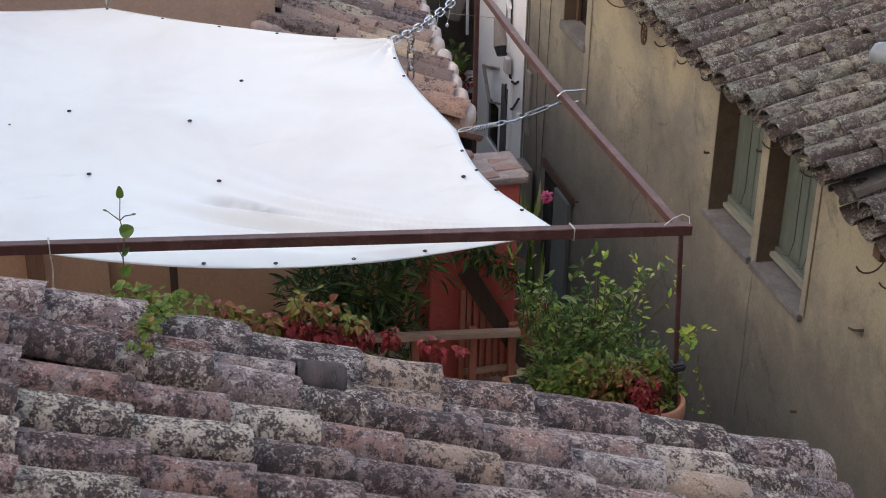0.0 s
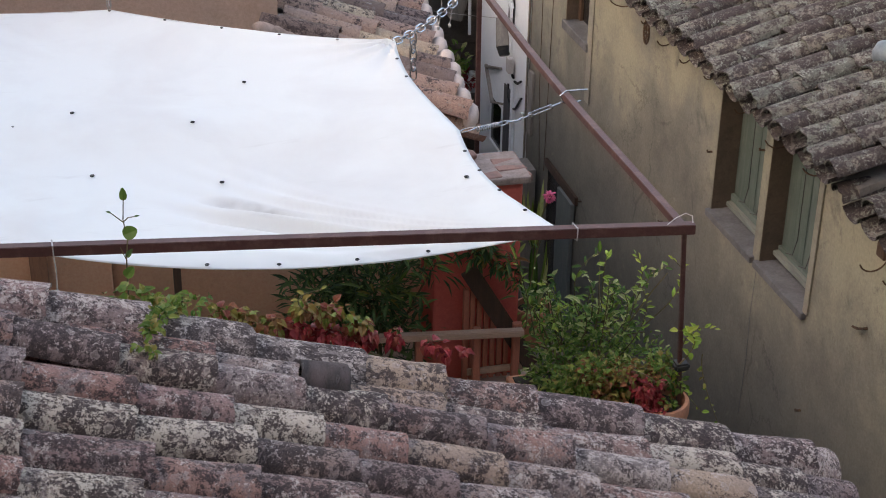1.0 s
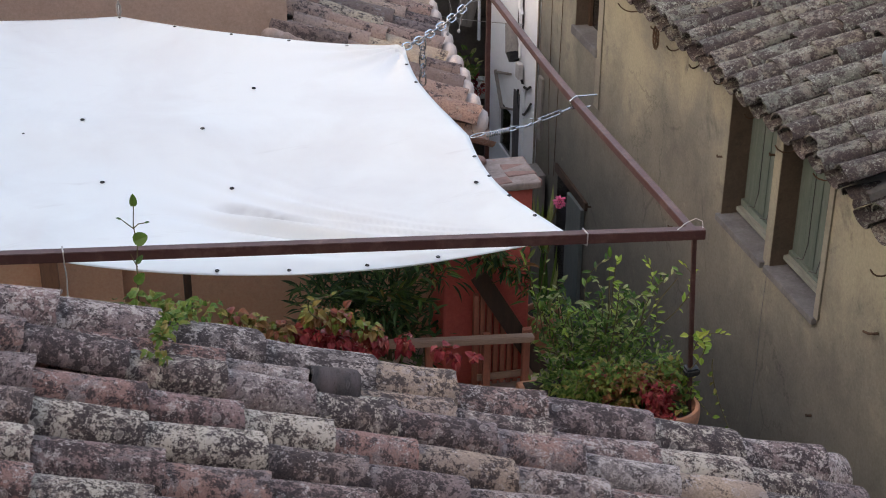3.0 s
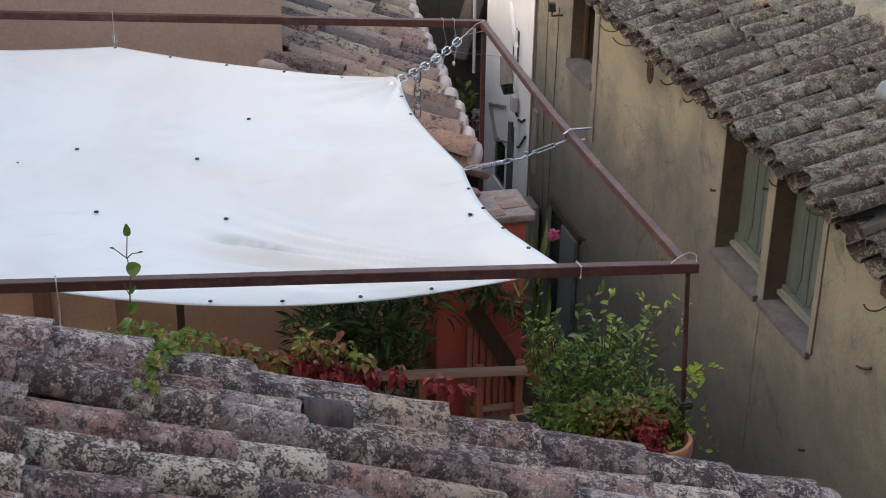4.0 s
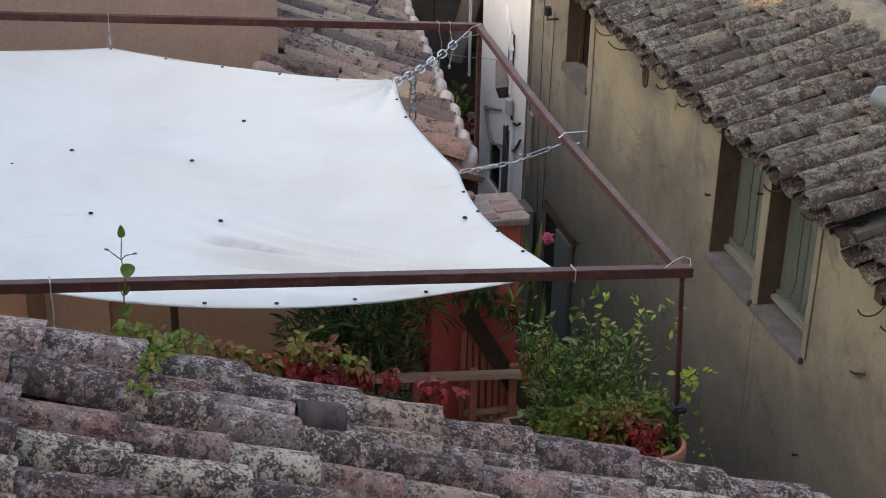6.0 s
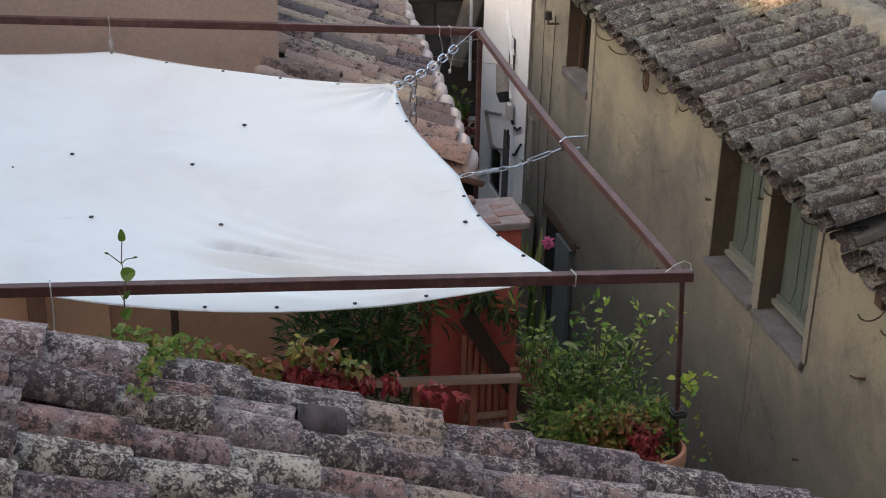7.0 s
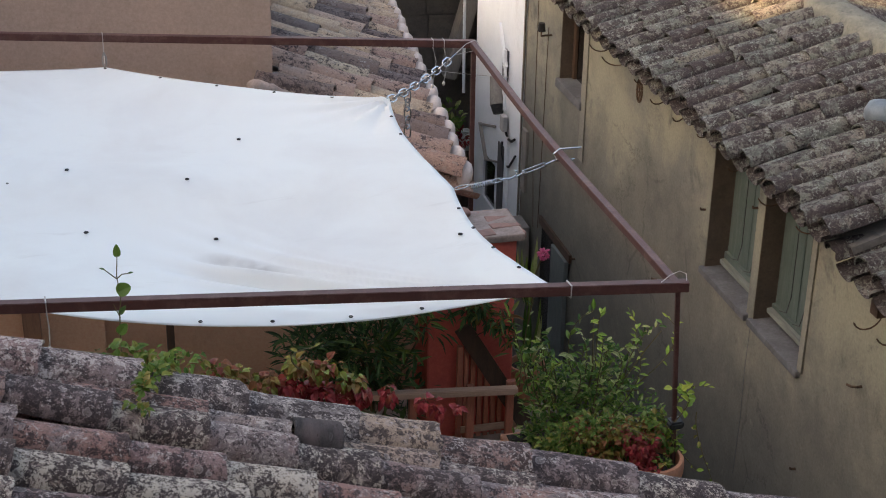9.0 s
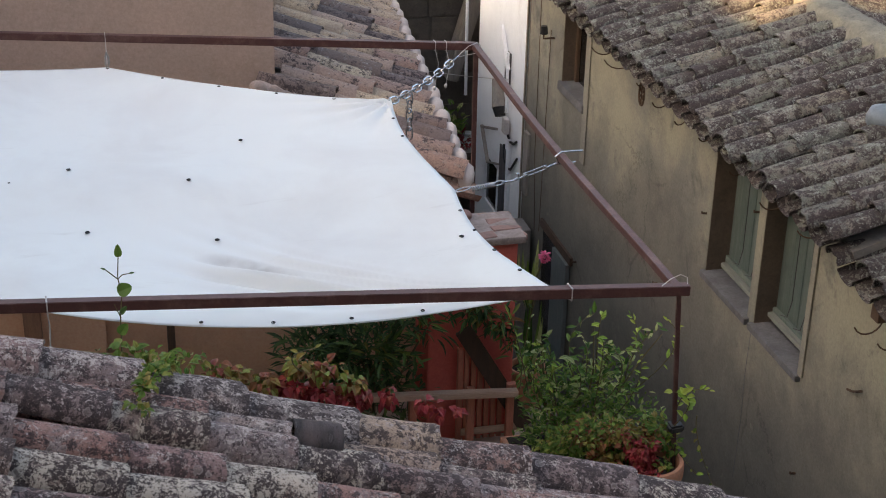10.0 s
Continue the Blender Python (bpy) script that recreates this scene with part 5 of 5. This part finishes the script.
potted = thing("creeper", "creeper with green, orange and crimson leaves in the round pot", "climbing plant")
stems(potted, (2.58, 5.93, 1.25), [(2.30, 5.92, 1.46), (2.45, 5.9, 1.50), (2.6, 5.9, 1.5), (2.72, 5.93, 1.48)], 0.005, 8)
crown("green_leaves", L_GREEN, potted, [((2.20, 6.08, 1.34), (0.14, 0.10, 0.10)), ((2.34, 6.06, 1.44), (0.12, 0.10, 0.07)), ((2.46, 6.02, 1.33), (0.14, 0.10, 0.10)), ((2.62, 5.98, 1.45), (0.07, 0.08, 0.10)), ((2.70, 5.95, 1.36), (0.05, 0.06, 0.08)), ((2.36, 5.84, 1.28), (0.10, 0.05, 0.06)), ((2.62, 5.82, 1.33), (0.05, 0.04, 0.06))], 1200, 0.030, 0.7, 11, shell=0.15, droop=0.5, up=-0.1)
crown("turning_leaves", L_TURN, potted, [((2.30, 6.02, 1.42), (0.10, 0.10, 0.06)), ((2.42, 5.98, 1.44), (0.10, 0.10, 0.08)), ((2.56, 5.96, 1.43), (0.08, 0.09, 0.08)), ((2.36, 5.97, 1.33), (0.10, 0.09, 0.08))], 620, 0.030, 0.7, 12, shell=0.15, droop=0.5, up=-0.2)
crown("red_leaves", L_RED, potted, [((2.49, 5.88, 1.37), (0.05, 0.06, 0.10)), ((2.56, 5.88, 1.35), (0.045, 0.06, 0.11)), ((2.30, 5.95, 1.27), (0.14, 0.08, 0.045)), ((2.44, 5.92, 1.43), (0.03, 0.04, 0.04)), ((2.45, 5.80, 1.29), (0.08, 0.04, 0.07)), ((2.56, 5.79, 1.30), (0.06, 0.03, 0.06))], 760, 0.030, 0.65, 13, up=-0.7, droop=0.6, shell=0.15)
for k in range(10):
    x_ = 2.14 + 0.055 * k
    twig(potted, (L_GREEN, L_TURN, L_SHRUB)[k % 3], (x_, 6.02, 1.36), (x_ + 0.03 * math.sin(k * 2.1), 5.98, 1.50 + 0.05 * math.sin(k * 1.7)), 9, 0.032, 0.6, 170 + k, 0.04)
twig(potted, L_LIME, (2.66, 5.93, 1.45), (2.66, 5.90, 1.70), 14, 0.045, 0.7, 70)
twig(potted, L_LIME, (2.70, 5.93, 1.50), (2.86, 5.92, 1.67), 10, 0.042, 0.5, 71)
twig(potted, L_LIME, (2.72, 5.93, 1.50), (2.82, 5.88, 1.22), 12, 0.032, 0.6, 72)
twig(potted, L_GREEN, (2.80, 5.90, 1.55), (2.92, 5.85, 1.12), 10, 0.03, 0.6, 73)

fern = thing("passage_plant", "dim leafy plant with purple tips in the dark passage", "plant")
stems(fern, (3.95, 15.3, -2.0), [(3.85, 15.2, -0.5), (4.0, 15.2, -0.3), (4.05, 15.25, -0.9)], 0.012, 45)
crown("foliage", L_SHRUB, fern, [((3.92, 15.2, -0.45), (0.16, 0.15, 0.28)), ((3.98, 15.2, -0.95), (0.15, 0.15, 0.3))], 260, 0.09, 0.45, 46, shell=0.2)
crown("tips", L_RED, fern, [((4.05, 15.15, -0.62), (0.07, 0.08, 0.12))], 40, 0.07, 0.5, 47, shell=0.2, label="purple leaf tips")

oleander = thing("oleander", "dark green oleander bush with long narrow leaves under the sail", "shrub")
stems(oleander, (1.7, 8.6, -0.14), [(1.2, 8.5, 0.7), (1.5, 8.5, 0.9), (1.8, 8.5, 0.9), (2.1, 8.5, 0.8), (1.65, 8.4, 0.6)], 0.012, 15)
crown("foliage", L_DARK, oleander, [((1.35, 8.55, 0.62), (0.30, 0.25, 0.36)), ((1.70, 8.5, 0.60), (0.32, 0.25, 0.38)), ((2.0, 8.5, 0.85), (0.24, 0.2, 0.24)), ((1.60, 8.6, 0.25), (0.5, 0.25, 0.35))], 1500, 0.13, 0.17, 16, shell=0.2, droop=0.25)
for k, (x, z) in enumerate(((1.95, 1.0), (2.02, 0.86), (1.72, 0.74), (1.80, 0.66), (2.28, 1.0), (2.45, 0.98), (2.5, 0.85))):
    twig(oleander, L_GREEN if k < 4 else L_TURN, (x - 0.12, 8.4, z - 0.15), (x + 0.08, 8.3, z + 0.05), 9, 0.11, 0.2, 80 + k, 0.05)

crown("hanging_leaves", L_DARK, oleander, [((2.36, 8.36, 0.92), (0.12, 0.07, 0.10)), ((2.52, 8.34, 0.82), (0.10, 0.06, 0.10)), ((2.62, 8.32, 0.66), (0.05, 0.05, 0.10))], 170, 0.085, 0.26, 18, shell=0.2, up=-0.5, droop=0.4)
crown("turning_leaves", L_TURN, oleander, [((2.42, 8.33, 0.90), (0.12, 0.05, 0.09)), ((2.56, 8.32, 0.74), (0.06, 0.05, 0.10))], 60, 0.07, 0.3, 19, shell=0.2, up=-0.5, droop=0.4)

vine = thing("verge_creeper", "creeper along the roof verge turning from green to crimson", "climbing plant")
bm = bmesh.new()
tube(bm, [(x, 4.72, near_z(x) - 0.03 + 0.015 * math.sin(x * 17)) for x in [-0.1 + 0.1 * k for k in range(13)]], 0.005, 6)
part("stem", bm, M_STEM, vine, smooth=True)


def verge(x, dz=0.0, y=4.70):
    return (x, y, near_z(x) + dz)


crown("green_leaves", L_GREEN, vine, [(verge(0.04, 0.0), (0.06, 0.04, 0.035)), (verge(0.12, 0.01), (0.07, 0.04, 0.035)), (verge(0.20, 0.02), (0.06, 0.05, 0.035)), (verge(0.30, 0.035), (0.07, 0.05, 0.03))], 105, 0.030, 0.75, 31, shell=0.3, up=-0.2, droop=0.5)
trail = [((-0.05, 2.13, 0.155), (0.05, 0.05, 0.02)), ((-0.09, 2.06, 0.16), (0.045, 0.05, 0.02)), ((-0.13, 1.97, 0.15), (0.035, 0.045, 0.02)), ((-0.155, 1.89, 0.13), (0.03, 0.035, 0.015)), ((-0.125, 1.86, 0.13), (0.02, 0.025, 0.012))]
crown("trailing_leaves", L_GREEN, vine, [(tuple(NEAR @ Vector(c)), r) for c, r in trail], 170, 0.024, 0.75, 32, shell=0.3, droop=0.5)
crown("turning_leaves", L_TURN, vine, [(verge(0.38, 0.02), (0.04, 0.04, 0.03)), (verge(0.46, 0.015), (0.05, 0.05, 0.03)), (verge(0.56, 0.02), (0.05, 0.05, 0.035)), (verge(0.69, 0.11), (0.05, 0.05, 0.035)), (verge(0.78, 0.12), (0.06, 0.05, 0.035)), (verge(0.87, 0.09), (0.05, 0.04, 0.03))], 300, 0.031, 0.85, 33, shell=0.3, up=-0.9, droop=0.6)
crown("red_leaves", L_RED, vine, [(verge(0.64, 0.015), (0.07, 0.05, 0.03)), (verge(0.75, 0.02), (0.07, 0.05, 0.035)), (verge(0.85, 0.02), (0.06, 0.05, 0.035)), (verge(0.91, 0.04), (0.04, 0.04, 0.045)), (verge(1.01, 0.065), (0.03, 0.04, 0.045)), (verge(1.14, 0.065), (0.028, 0.03, 0.04)), (verge(1.19, 0.055), (0.02, 0.03, 0.035)), (verge(1.26, 0.075), (0.02, 0.02, 0.025))], 430, 0.031, 0.85, 34, shell=0.3, up=-1.1, droop=0.6)
twig(vine, L_GREEN, verge(0.72, 0.08), verge(0.74, 0.20), 4, 0.03, 0.5, 91)

# lone shoot standing up in front of the beam
sprig = thing("sapling", "lone slender shoot with round green leaves by the beam", "plant")
bm = bmesh.new()
tube(bm, [(0.085, 5.5, 2.2), (0.085, 5.5, 2.42), (0.09, 5.5, 2.58), (0.10, 5.5, 2.66), (0.09, 5.5, 2.75), (0.098, 5.5, 2.84)], 0.0035, 5, 0.002)
tube(bm, [(0.09, 5.5, 2.74), (0.065, 5.5, 2.765), (0.045, 5.5, 2.785)], 0.0026, 5, 0.002)
tube(bm, [(0.09, 5.5, 2.74), (0.11, 5.5, 2.758), (0.135, 5.5, 2.76)], 0.0026, 5, 0.002)
tube(bm, [(0.092, 5.5, 2.57), (0.08, 5.5, 2.60), (0.07, 5.5, 2.63)], 0.0024, 5, 0.002)
part("stem", bm, M_STEM, sprig, smooth=True)


def round_leaf(at, d, size, wide, mat):
    bm = bmesh.new()
    d = Vector(d).normalized()
    s = d.cross(Vector((0, -0.85, 0.5))).normalized()
    n_ = s.cross(d)
    rim = []
    for k in range(12):
        a = 2 * math.pi * k / 12
        f = (1 - math.cos(a)) / 2
        rim.append(bm.verts.new(Vector(at) + d * size * f + s * math.sin(a) * wide * (1 - 0.35 * f) + n_ * 0.012 * abs(math.sin(a))))
    c = bm.verts.new(Vector(at) + d * size * 0.45)
    for k in range(12):
        bm.faces.new((rim[k], rim[(k + 1) % 12], c))
    part("leaf", bm, mat, sprig)


round_leaf((0.098, 5.5, 2.835), (0.0, 0, 1), 0.055, 0.018, L_SPRIG)
round_leaf((0.085, 5.495, 2.685), (0.7, 0, 0.25), 0.06, 0.034, L_SPRIG)
round_leaf((0.09, 5.5, 2.585), (0.6, 0, 0.8), 0.045, 0.013, L_DARK)
round_leaf((0.08, 5.495, 2.50), (0.5, 0, 0.6), 0.055, 0.026, L_SPRIG)
round_leaf((0.045, 5.5, 2.785), (-1, 0, 0.4), 0.02, 0.005, L_DARK)
round_leaf((0.135, 5.5, 2.76), (1, 0, 0.1), 0.02, 0.005, L_DARK)
leaf_soil = pot("flower_pot", (0.085, 5.5, 1.90), 0.10, 0.34, "terracotta pot behind the roof verge holding the shoot")
structure("plinth", boxes(((-0.3, 5.3, -0.148), (0.5, 5.7, 1.898)), bevel=0.01), M_TAN, "rendered plinth behind the roof verge", "plinth")

iris = thing("potted_flower", "pink flower above long strap leaves beside the pillar", "flower")
pot("flower_pot", (2.90, 8.92, -0.148), 0.13, 0.30, "small terracotta pot behind the pillar")
structure("ledge", boxes(((2.79, 8.7, GROUND), (3.10, 9.08, -0.15)), bevel=0.01), M_OCHRE, "rendered ledge beside the pillar", "wall")
rng = random.Random(55)
bm = bmesh.new()
for k in range(16):
    a = rng.uniform(0, 6.28)
    leaf(bm, (2.89 + 0.03 * math.cos(a), 8.9 + 0.03 * math.sin(a), 0.12 + 0.5 * (k % 2)), Vector((math.cos(a) * 0.35, math.sin(a) * 0.35, 1)), Vector((math.cos(a), math.sin(a), 0.2)), rng.uniform(0.34, 0.52), 0.035, 0.2, 0.15)
part("leaves", bm, L_SHRUB, iris)
part("stalk", tube(bmesh.new(), [(2.9, 8.9, 0.10), (2.90, 8.9, 0.5), (2.93, 8.9, 0.85), (2.965, 8.88, 1.0)], 0.006, 6), M_STEM, iris)
bm = bmesh.new()
for k in range(60):
    v = away(rng, 0.2)
    leaf(bm, Vector((2.968, 8.87, 1.01)) + v * 0.018, v, Vector((0, 0, 1)), rng.uniform(0.02, 0.036), 0.022, 0.3, 0.3)
part("bloom", bm, L_PINK, iris, "pink double bloom")

# ---- roof tiles, ridges and mortar
KINDS = {"n": M_TILE_NEAR, "s": M_TILE_SPECKLED, "g": M_TILE_ASH, "t": M_TILE_TAN, "r": M_TILE_RED, "d": M_TILE_SLATE}
NEAR_TILES = {k: tile_set("tile", m, 5, 0.46, 0.086, 0.071, 30 + i, segs=10) for i, (k, m) in enumerate(KINDS.items())}
VERGE_TILES = {k: tile_set("tile", m, 4, 0.46, 0.114, 0.104, 60 + i, segs=10, chips=0.010) for i, (k, m) in enumerate(KINDS.items())}


def lay_row(meshes, y_top, y_eave, joints, kinds, seed, lift=0.055):
    """One row of cover tiles whose lower ends lie at the joints; it runs from y_top to y_eave over the slope's lower three metres."""
    rng = random.Random(seed)
    turn = math.degrees(math.atan2(y_eave - y_top, 3.1))
    for k, x in enumerate(joints):
        gap = x - joints[k - 1] if k else 0.33
        stretch = min(1.15, (max(gap, 0.1) + (0.0 if kinds[k] == "d" else 0.13)) / 0.46)
        y = y_top + (y_eave - y_top) * (x + 0.6) / 3.1 + rng.uniform(-0.008, 0.008)
        high = lift + rng.uniform(-0.004, 0.005) + (0.036 if kinds[k] == "d" else 0)
        tile = part("tile", rng.choice(meshes[kinds[k]]), None, roof_near)
        tile.matrix_basis = (NEAR @ pose(x, y, high, rng.uniform(-5, 5), -3.3 + rng.uniform(-0.9, 0.9), turn + rng.uniform(-1.3, 1.3))
                             @ Matrix.Diagonal((stretch, 1, 1, 1)) @ Matrix.Translation((-0.46, 0, 0)))


UP = (-1.77, -1.44, -1.11, -0.78)
lay_row(VERGE_TILES, 2.10, 2.125, UP + (-0.44, -0.11, 0.23, 0.64, 0.94, 1.29, 1.73, 2.11, 2.50, 2.60), "nnnn" + "nnggtnnsng", 1)
lay_row(NEAR_TILES, 1.98, 1.93, (0.10, 0.38, 0.54, 0.90, 1.27, 1.69, 2.07, 2.36, 2.60), "rgdtsnssn", 2)
lay_row(NEAR_TILES, 1.915, 1.775, UP[:3] + (-0.86, -0.54, -0.22, 0.09, 0.38, 0.67, 1.02, 1.35, 1.73, 2.07, 2.42, 2.61), "nnnn" + "nnsnsnngtsn", 3)
lay_row(NEAR_TILES, 1.70, 1.575, UP + (-0.51, -0.18, 0.12, 0.41, 0.69, 1.03, 1.37, 1.72, 2.06, 2.40, 2.59), "nnnn" + "nrnsrtnnsng", 4)
rng = random.Random(12)
for k, first in enumerate(("nssnnn", "snnnnn", "rsnnsn", "nnsnrn", "nsnnns", "nsnnnt", "nnsnsn", "snnngn", "nsgnnn")):
    x, joints = -1.84 + rng.uniform(-0.04, 0.04), []
    while x < 2.62:
        joints.append(x + rng.uniform(-0.02, 0.02))
        x += 0.331
    joints = [j + (-0.515 - joints[4]) * (k < 4) for j in joints]
    kinds = "".join(rng.choice("nnnsrgt") for _ in range(4)) + first
    kinds += "".join(rng.choice("nnnssnrt") for _ in range(len(joints) - len(kinds)))
    lay_row(NEAR_TILES, 1.52 - 0.186 * k, 1.42 - 0.18 * k, joints, kinds, 20 + k)


def joined_tiles(name, roof, mat, base, rows, pitch, xs, length, r_low, r_high, seed, lift=0.055):
    """The tiles out of the camera's reach, in one mesh."""
    rng = random.Random(seed)
    bm = bmesh.new()
    for r in range(rows):
        for x in xs:
            me = barrel(rng, length, r_low, r_high, segs=6, steps=1)
            me.transform(base @ pose(x + rng.uniform(-0.06, 0.06), r * pitch + rng.uniform(-0.01, 0.01), lift, rng.uniform(-4, 4), -3, rng.uniform(-2, 2)))
            tmp = bpy.data.meshes.new("tmp")
            me.to_mesh(tmp)
            me.free()
            bm.from_mesh(tmp)
            bpy.data.meshes.remove(tmp)
    ob = part(name, bm, mat, roof, smooth=True)
    return tagged(ob, kind="stuff")


joined_tiles("far_tiles", roof_near, M_TILE_NEAR, NEAR @ Matrix.Translation((0, -12 * 0.205, 0)), 12, 0.205, [-3.2 + 0.32 * k for k in range(18)], 0.44, 0.094, 0.081, 41)
joined_tiles("far_tiles", roof_near, M_TILE_NEAR, NEAR, 11, 0.205, [-3.2 + 0.32 * k for k in range(5)], 0.44, 0.094, 0.081, 42)
bm = bmesh.new()
rng = random.Random(8)
for k in range(60):
    x = -1.4 + k * 0.066
    p = NEAR @ Vector((x, 2.02 + rng.uniform(-0.015, 0.015), 0.045))
    bmesh.ops.create_icosphere(bm, subdivisions=2, radius=1, matrix=Matrix.Translation(p) @ NEAR.to_3x3().to_4x4() @ Matrix.Diagonal((rng.uniform(0.03, 0.08), 0.03, rng.uniform(0.01, 0.03), 1)))
part("verge_mortar", bm, M_MORTAR, roof_near, smooth=True)
GREY_TILES = tile_set("tile", M_TILE_GREY, 10, 0.44, 0.083, 0.068, 7, segs=9, steps=3, chips=0.010)
lay_tiles(roof_east, GREY_TILES, EAST, 34, 0.2, EAST_LEN + 0.04, 4, 0.325, 9, 1.1, 0.05)
EAST_LOW = EAST @ Matrix.Translation((0, 6.6, -0.17))
lay_tiles(roof_east, GREY_TILES, EAST_LOW, 13, 0.2, EAST_LEN + 0.0, 4, 0.325, 10, 1.8, 0.05)
# the mortared ridge: one long lumpy roll with cap tiles showing through
bm = bmesh.new()
rng = random.Random(19)
N_R = 150
rows_ = []
for k in range(N_R + 1):
    y = 3.2 + 10.1 * k / N_R
    f = (y * 2.4) % 1.0
    r = 0.140 - 0.008 * f + 0.012 * noise.noise((y * 5, 1, 2))
    rows_.append([bm.verts.new((RIDGE_X + 0.03 - math.copysign(abs(math.cos(math.pi * j / 10)) ** 0.55, 5 - j) * r * (1.15 + 0.1 * noise.noise((y * 4, j * 0.6, 3))), y, RIDGE_Z - 0.06 + math.sin(math.pi * j / 10) ** 0.8 * r * 1.45 + 0.008 * noise.noise((y * 9, j, 7)))) for j in range(11)])
for a_, b_ in zip(rows_, rows_[1:]):
    for j in range(10):
        bm.faces.new((a_[j], a_[j + 1], b_[j + 1], b_[j]))
part("ridge", bm, M_RIDGE, roof_east, "mortared ridge roll", True)
BACK_TILES = tile_set("tile", M_TILE_GREY, 4, 0.42, 0.086, 0.072, 23, segs=6, steps=2)
lay_tiles(roof_east, BACK_TILES, EAST_BACK @ Matrix.Translation((0, 3.6, 0)), 32, 0.2, 1.25, 3, 0.33, 24, 0.9, 0.05)
FAR_TILES = [me for k, m in enumerate((M_TILE_FAR, M_TILE_SAND, M_TILE_SOOT)) for me in tile_set("tile", m, 4, 0.58, 0.130, 0.108, 13 + k, segs=8, steps=3)]
LEAN_ROWS = LEAN_BASE @ Matrix.Translation((0, -0.775, 0))
lay_tiles(roof_lean, FAR_TILES, LEAN_ROWS, 21, 0.275, 1.275, 3, 0.45, 15, 1.2, 0.05, 11.0, 2)
bm = bmesh.new()
rng = random.Random(9)
for k in range(38):
    p = LEAN_ROWS @ Vector((1.295 + rng.uniform(-0.012, 0.012), 0.1375 * k, 0.075 if k % 2 == 0 else 0.02))
    bmesh.ops.create_icosphere(bm, subdivisions=2, radius=1, matrix=Matrix.Translation(p) @ LEAN_ROWS.to_3x3().to_4x4() @ Matrix.Diagonal((0.075, 0.12, 0.11 if k % 2 == 0 else 0.07, 1)))
part("eave_mortar", bm, M_LIME, roof_lean, "pale lime mortar at the tile ends", True)

bm = bmesh.new()
rng = random.Random(14)
for k in range(7):
    p = Vector((1.26 + 0.05 * k, 10.40 + rng.uniform(-0.03, 0.03), 1.80 - 0.017 * k))
    got = bmesh.ops.create_icosphere(bm, subdivisions=2, radius=1, matrix=Matrix.Translation(p) @ pose(0, 0, 0, 0, 20, rng.uniform(-30, 30)) @ Matrix.Diagonal((rng.uniform(0.05, 0.10), 0.07, rng.uniform(0.03, 0.055), 1)))
    for v in got["verts"]:
        v.co += Vector((0, 0, 0.014)) * noise.noise(v.co * 30)
part("mortar_fillet", bm, M_CAPMORTAR, roof_lean, "crumbled mortar where the tiles meet the wall", True)

# grey-blue metal vent cowl on the eastern roof
vent = thing("roof_vent", "dull grey-blue metal vent cowl on the tiles", "vent")
M_ZINC = painted("dull zinc", (0.15, 0.18, 0.21), (0.10, 0.115, 0.13), 0.6, 0.3, 12)
bm = bmesh.new()
prof = [(0.10, -0.02), (0.098, 0.20), (0.108, 0.21), (0.112, 0.25), (0.09, 0.30), (0.03, 0.32)]
rings = [[bm.verts.new((4.52 + q * math.cos(a), 7.46 + q * math.sin(a), 2.17 + z)) for a in [2 * math.pi * j / 16 for j in range(16)]] for q, z in prof]
for p_, q_ in zip(rings, rings[1:]):
    for j in range(16):
        bm.faces.new((p_[j], p_[(j + 1) % 16], q_[(j + 1) % 16], q_[j]))
bm.faces.new(rings[-1])
part("cowl", bm, M_ZINC, vent, smooth=True)
bm = bmesh.new()
rng = random.Random(66)
rings = [[bm.verts.new((4.52 + (q + rng.uniform(-0.012, 0.012)) * math.cos(a), 7.46 + (q + rng.uniform(-0.012, 0.012)) * math.sin(a) * 1.15, 2.14 + z)) for a in [2 * math.pi * j / 18 for j in range(18)]] for q, z in ((0.24, 0.0), (0.19, 0.09), (0.15, 0.13), (0.104, 0.15))]
for p_, q_ in zip(rings, rings[1:]):
    for j in range(18):
        bm.faces.new((p_[j], p_[(j + 1) % 18], q_[(j + 1) % 18], q_[j]))
part("flaunching", bm, M_RIDGE, vent, "rough mortar collar at the foot", smooth=True)
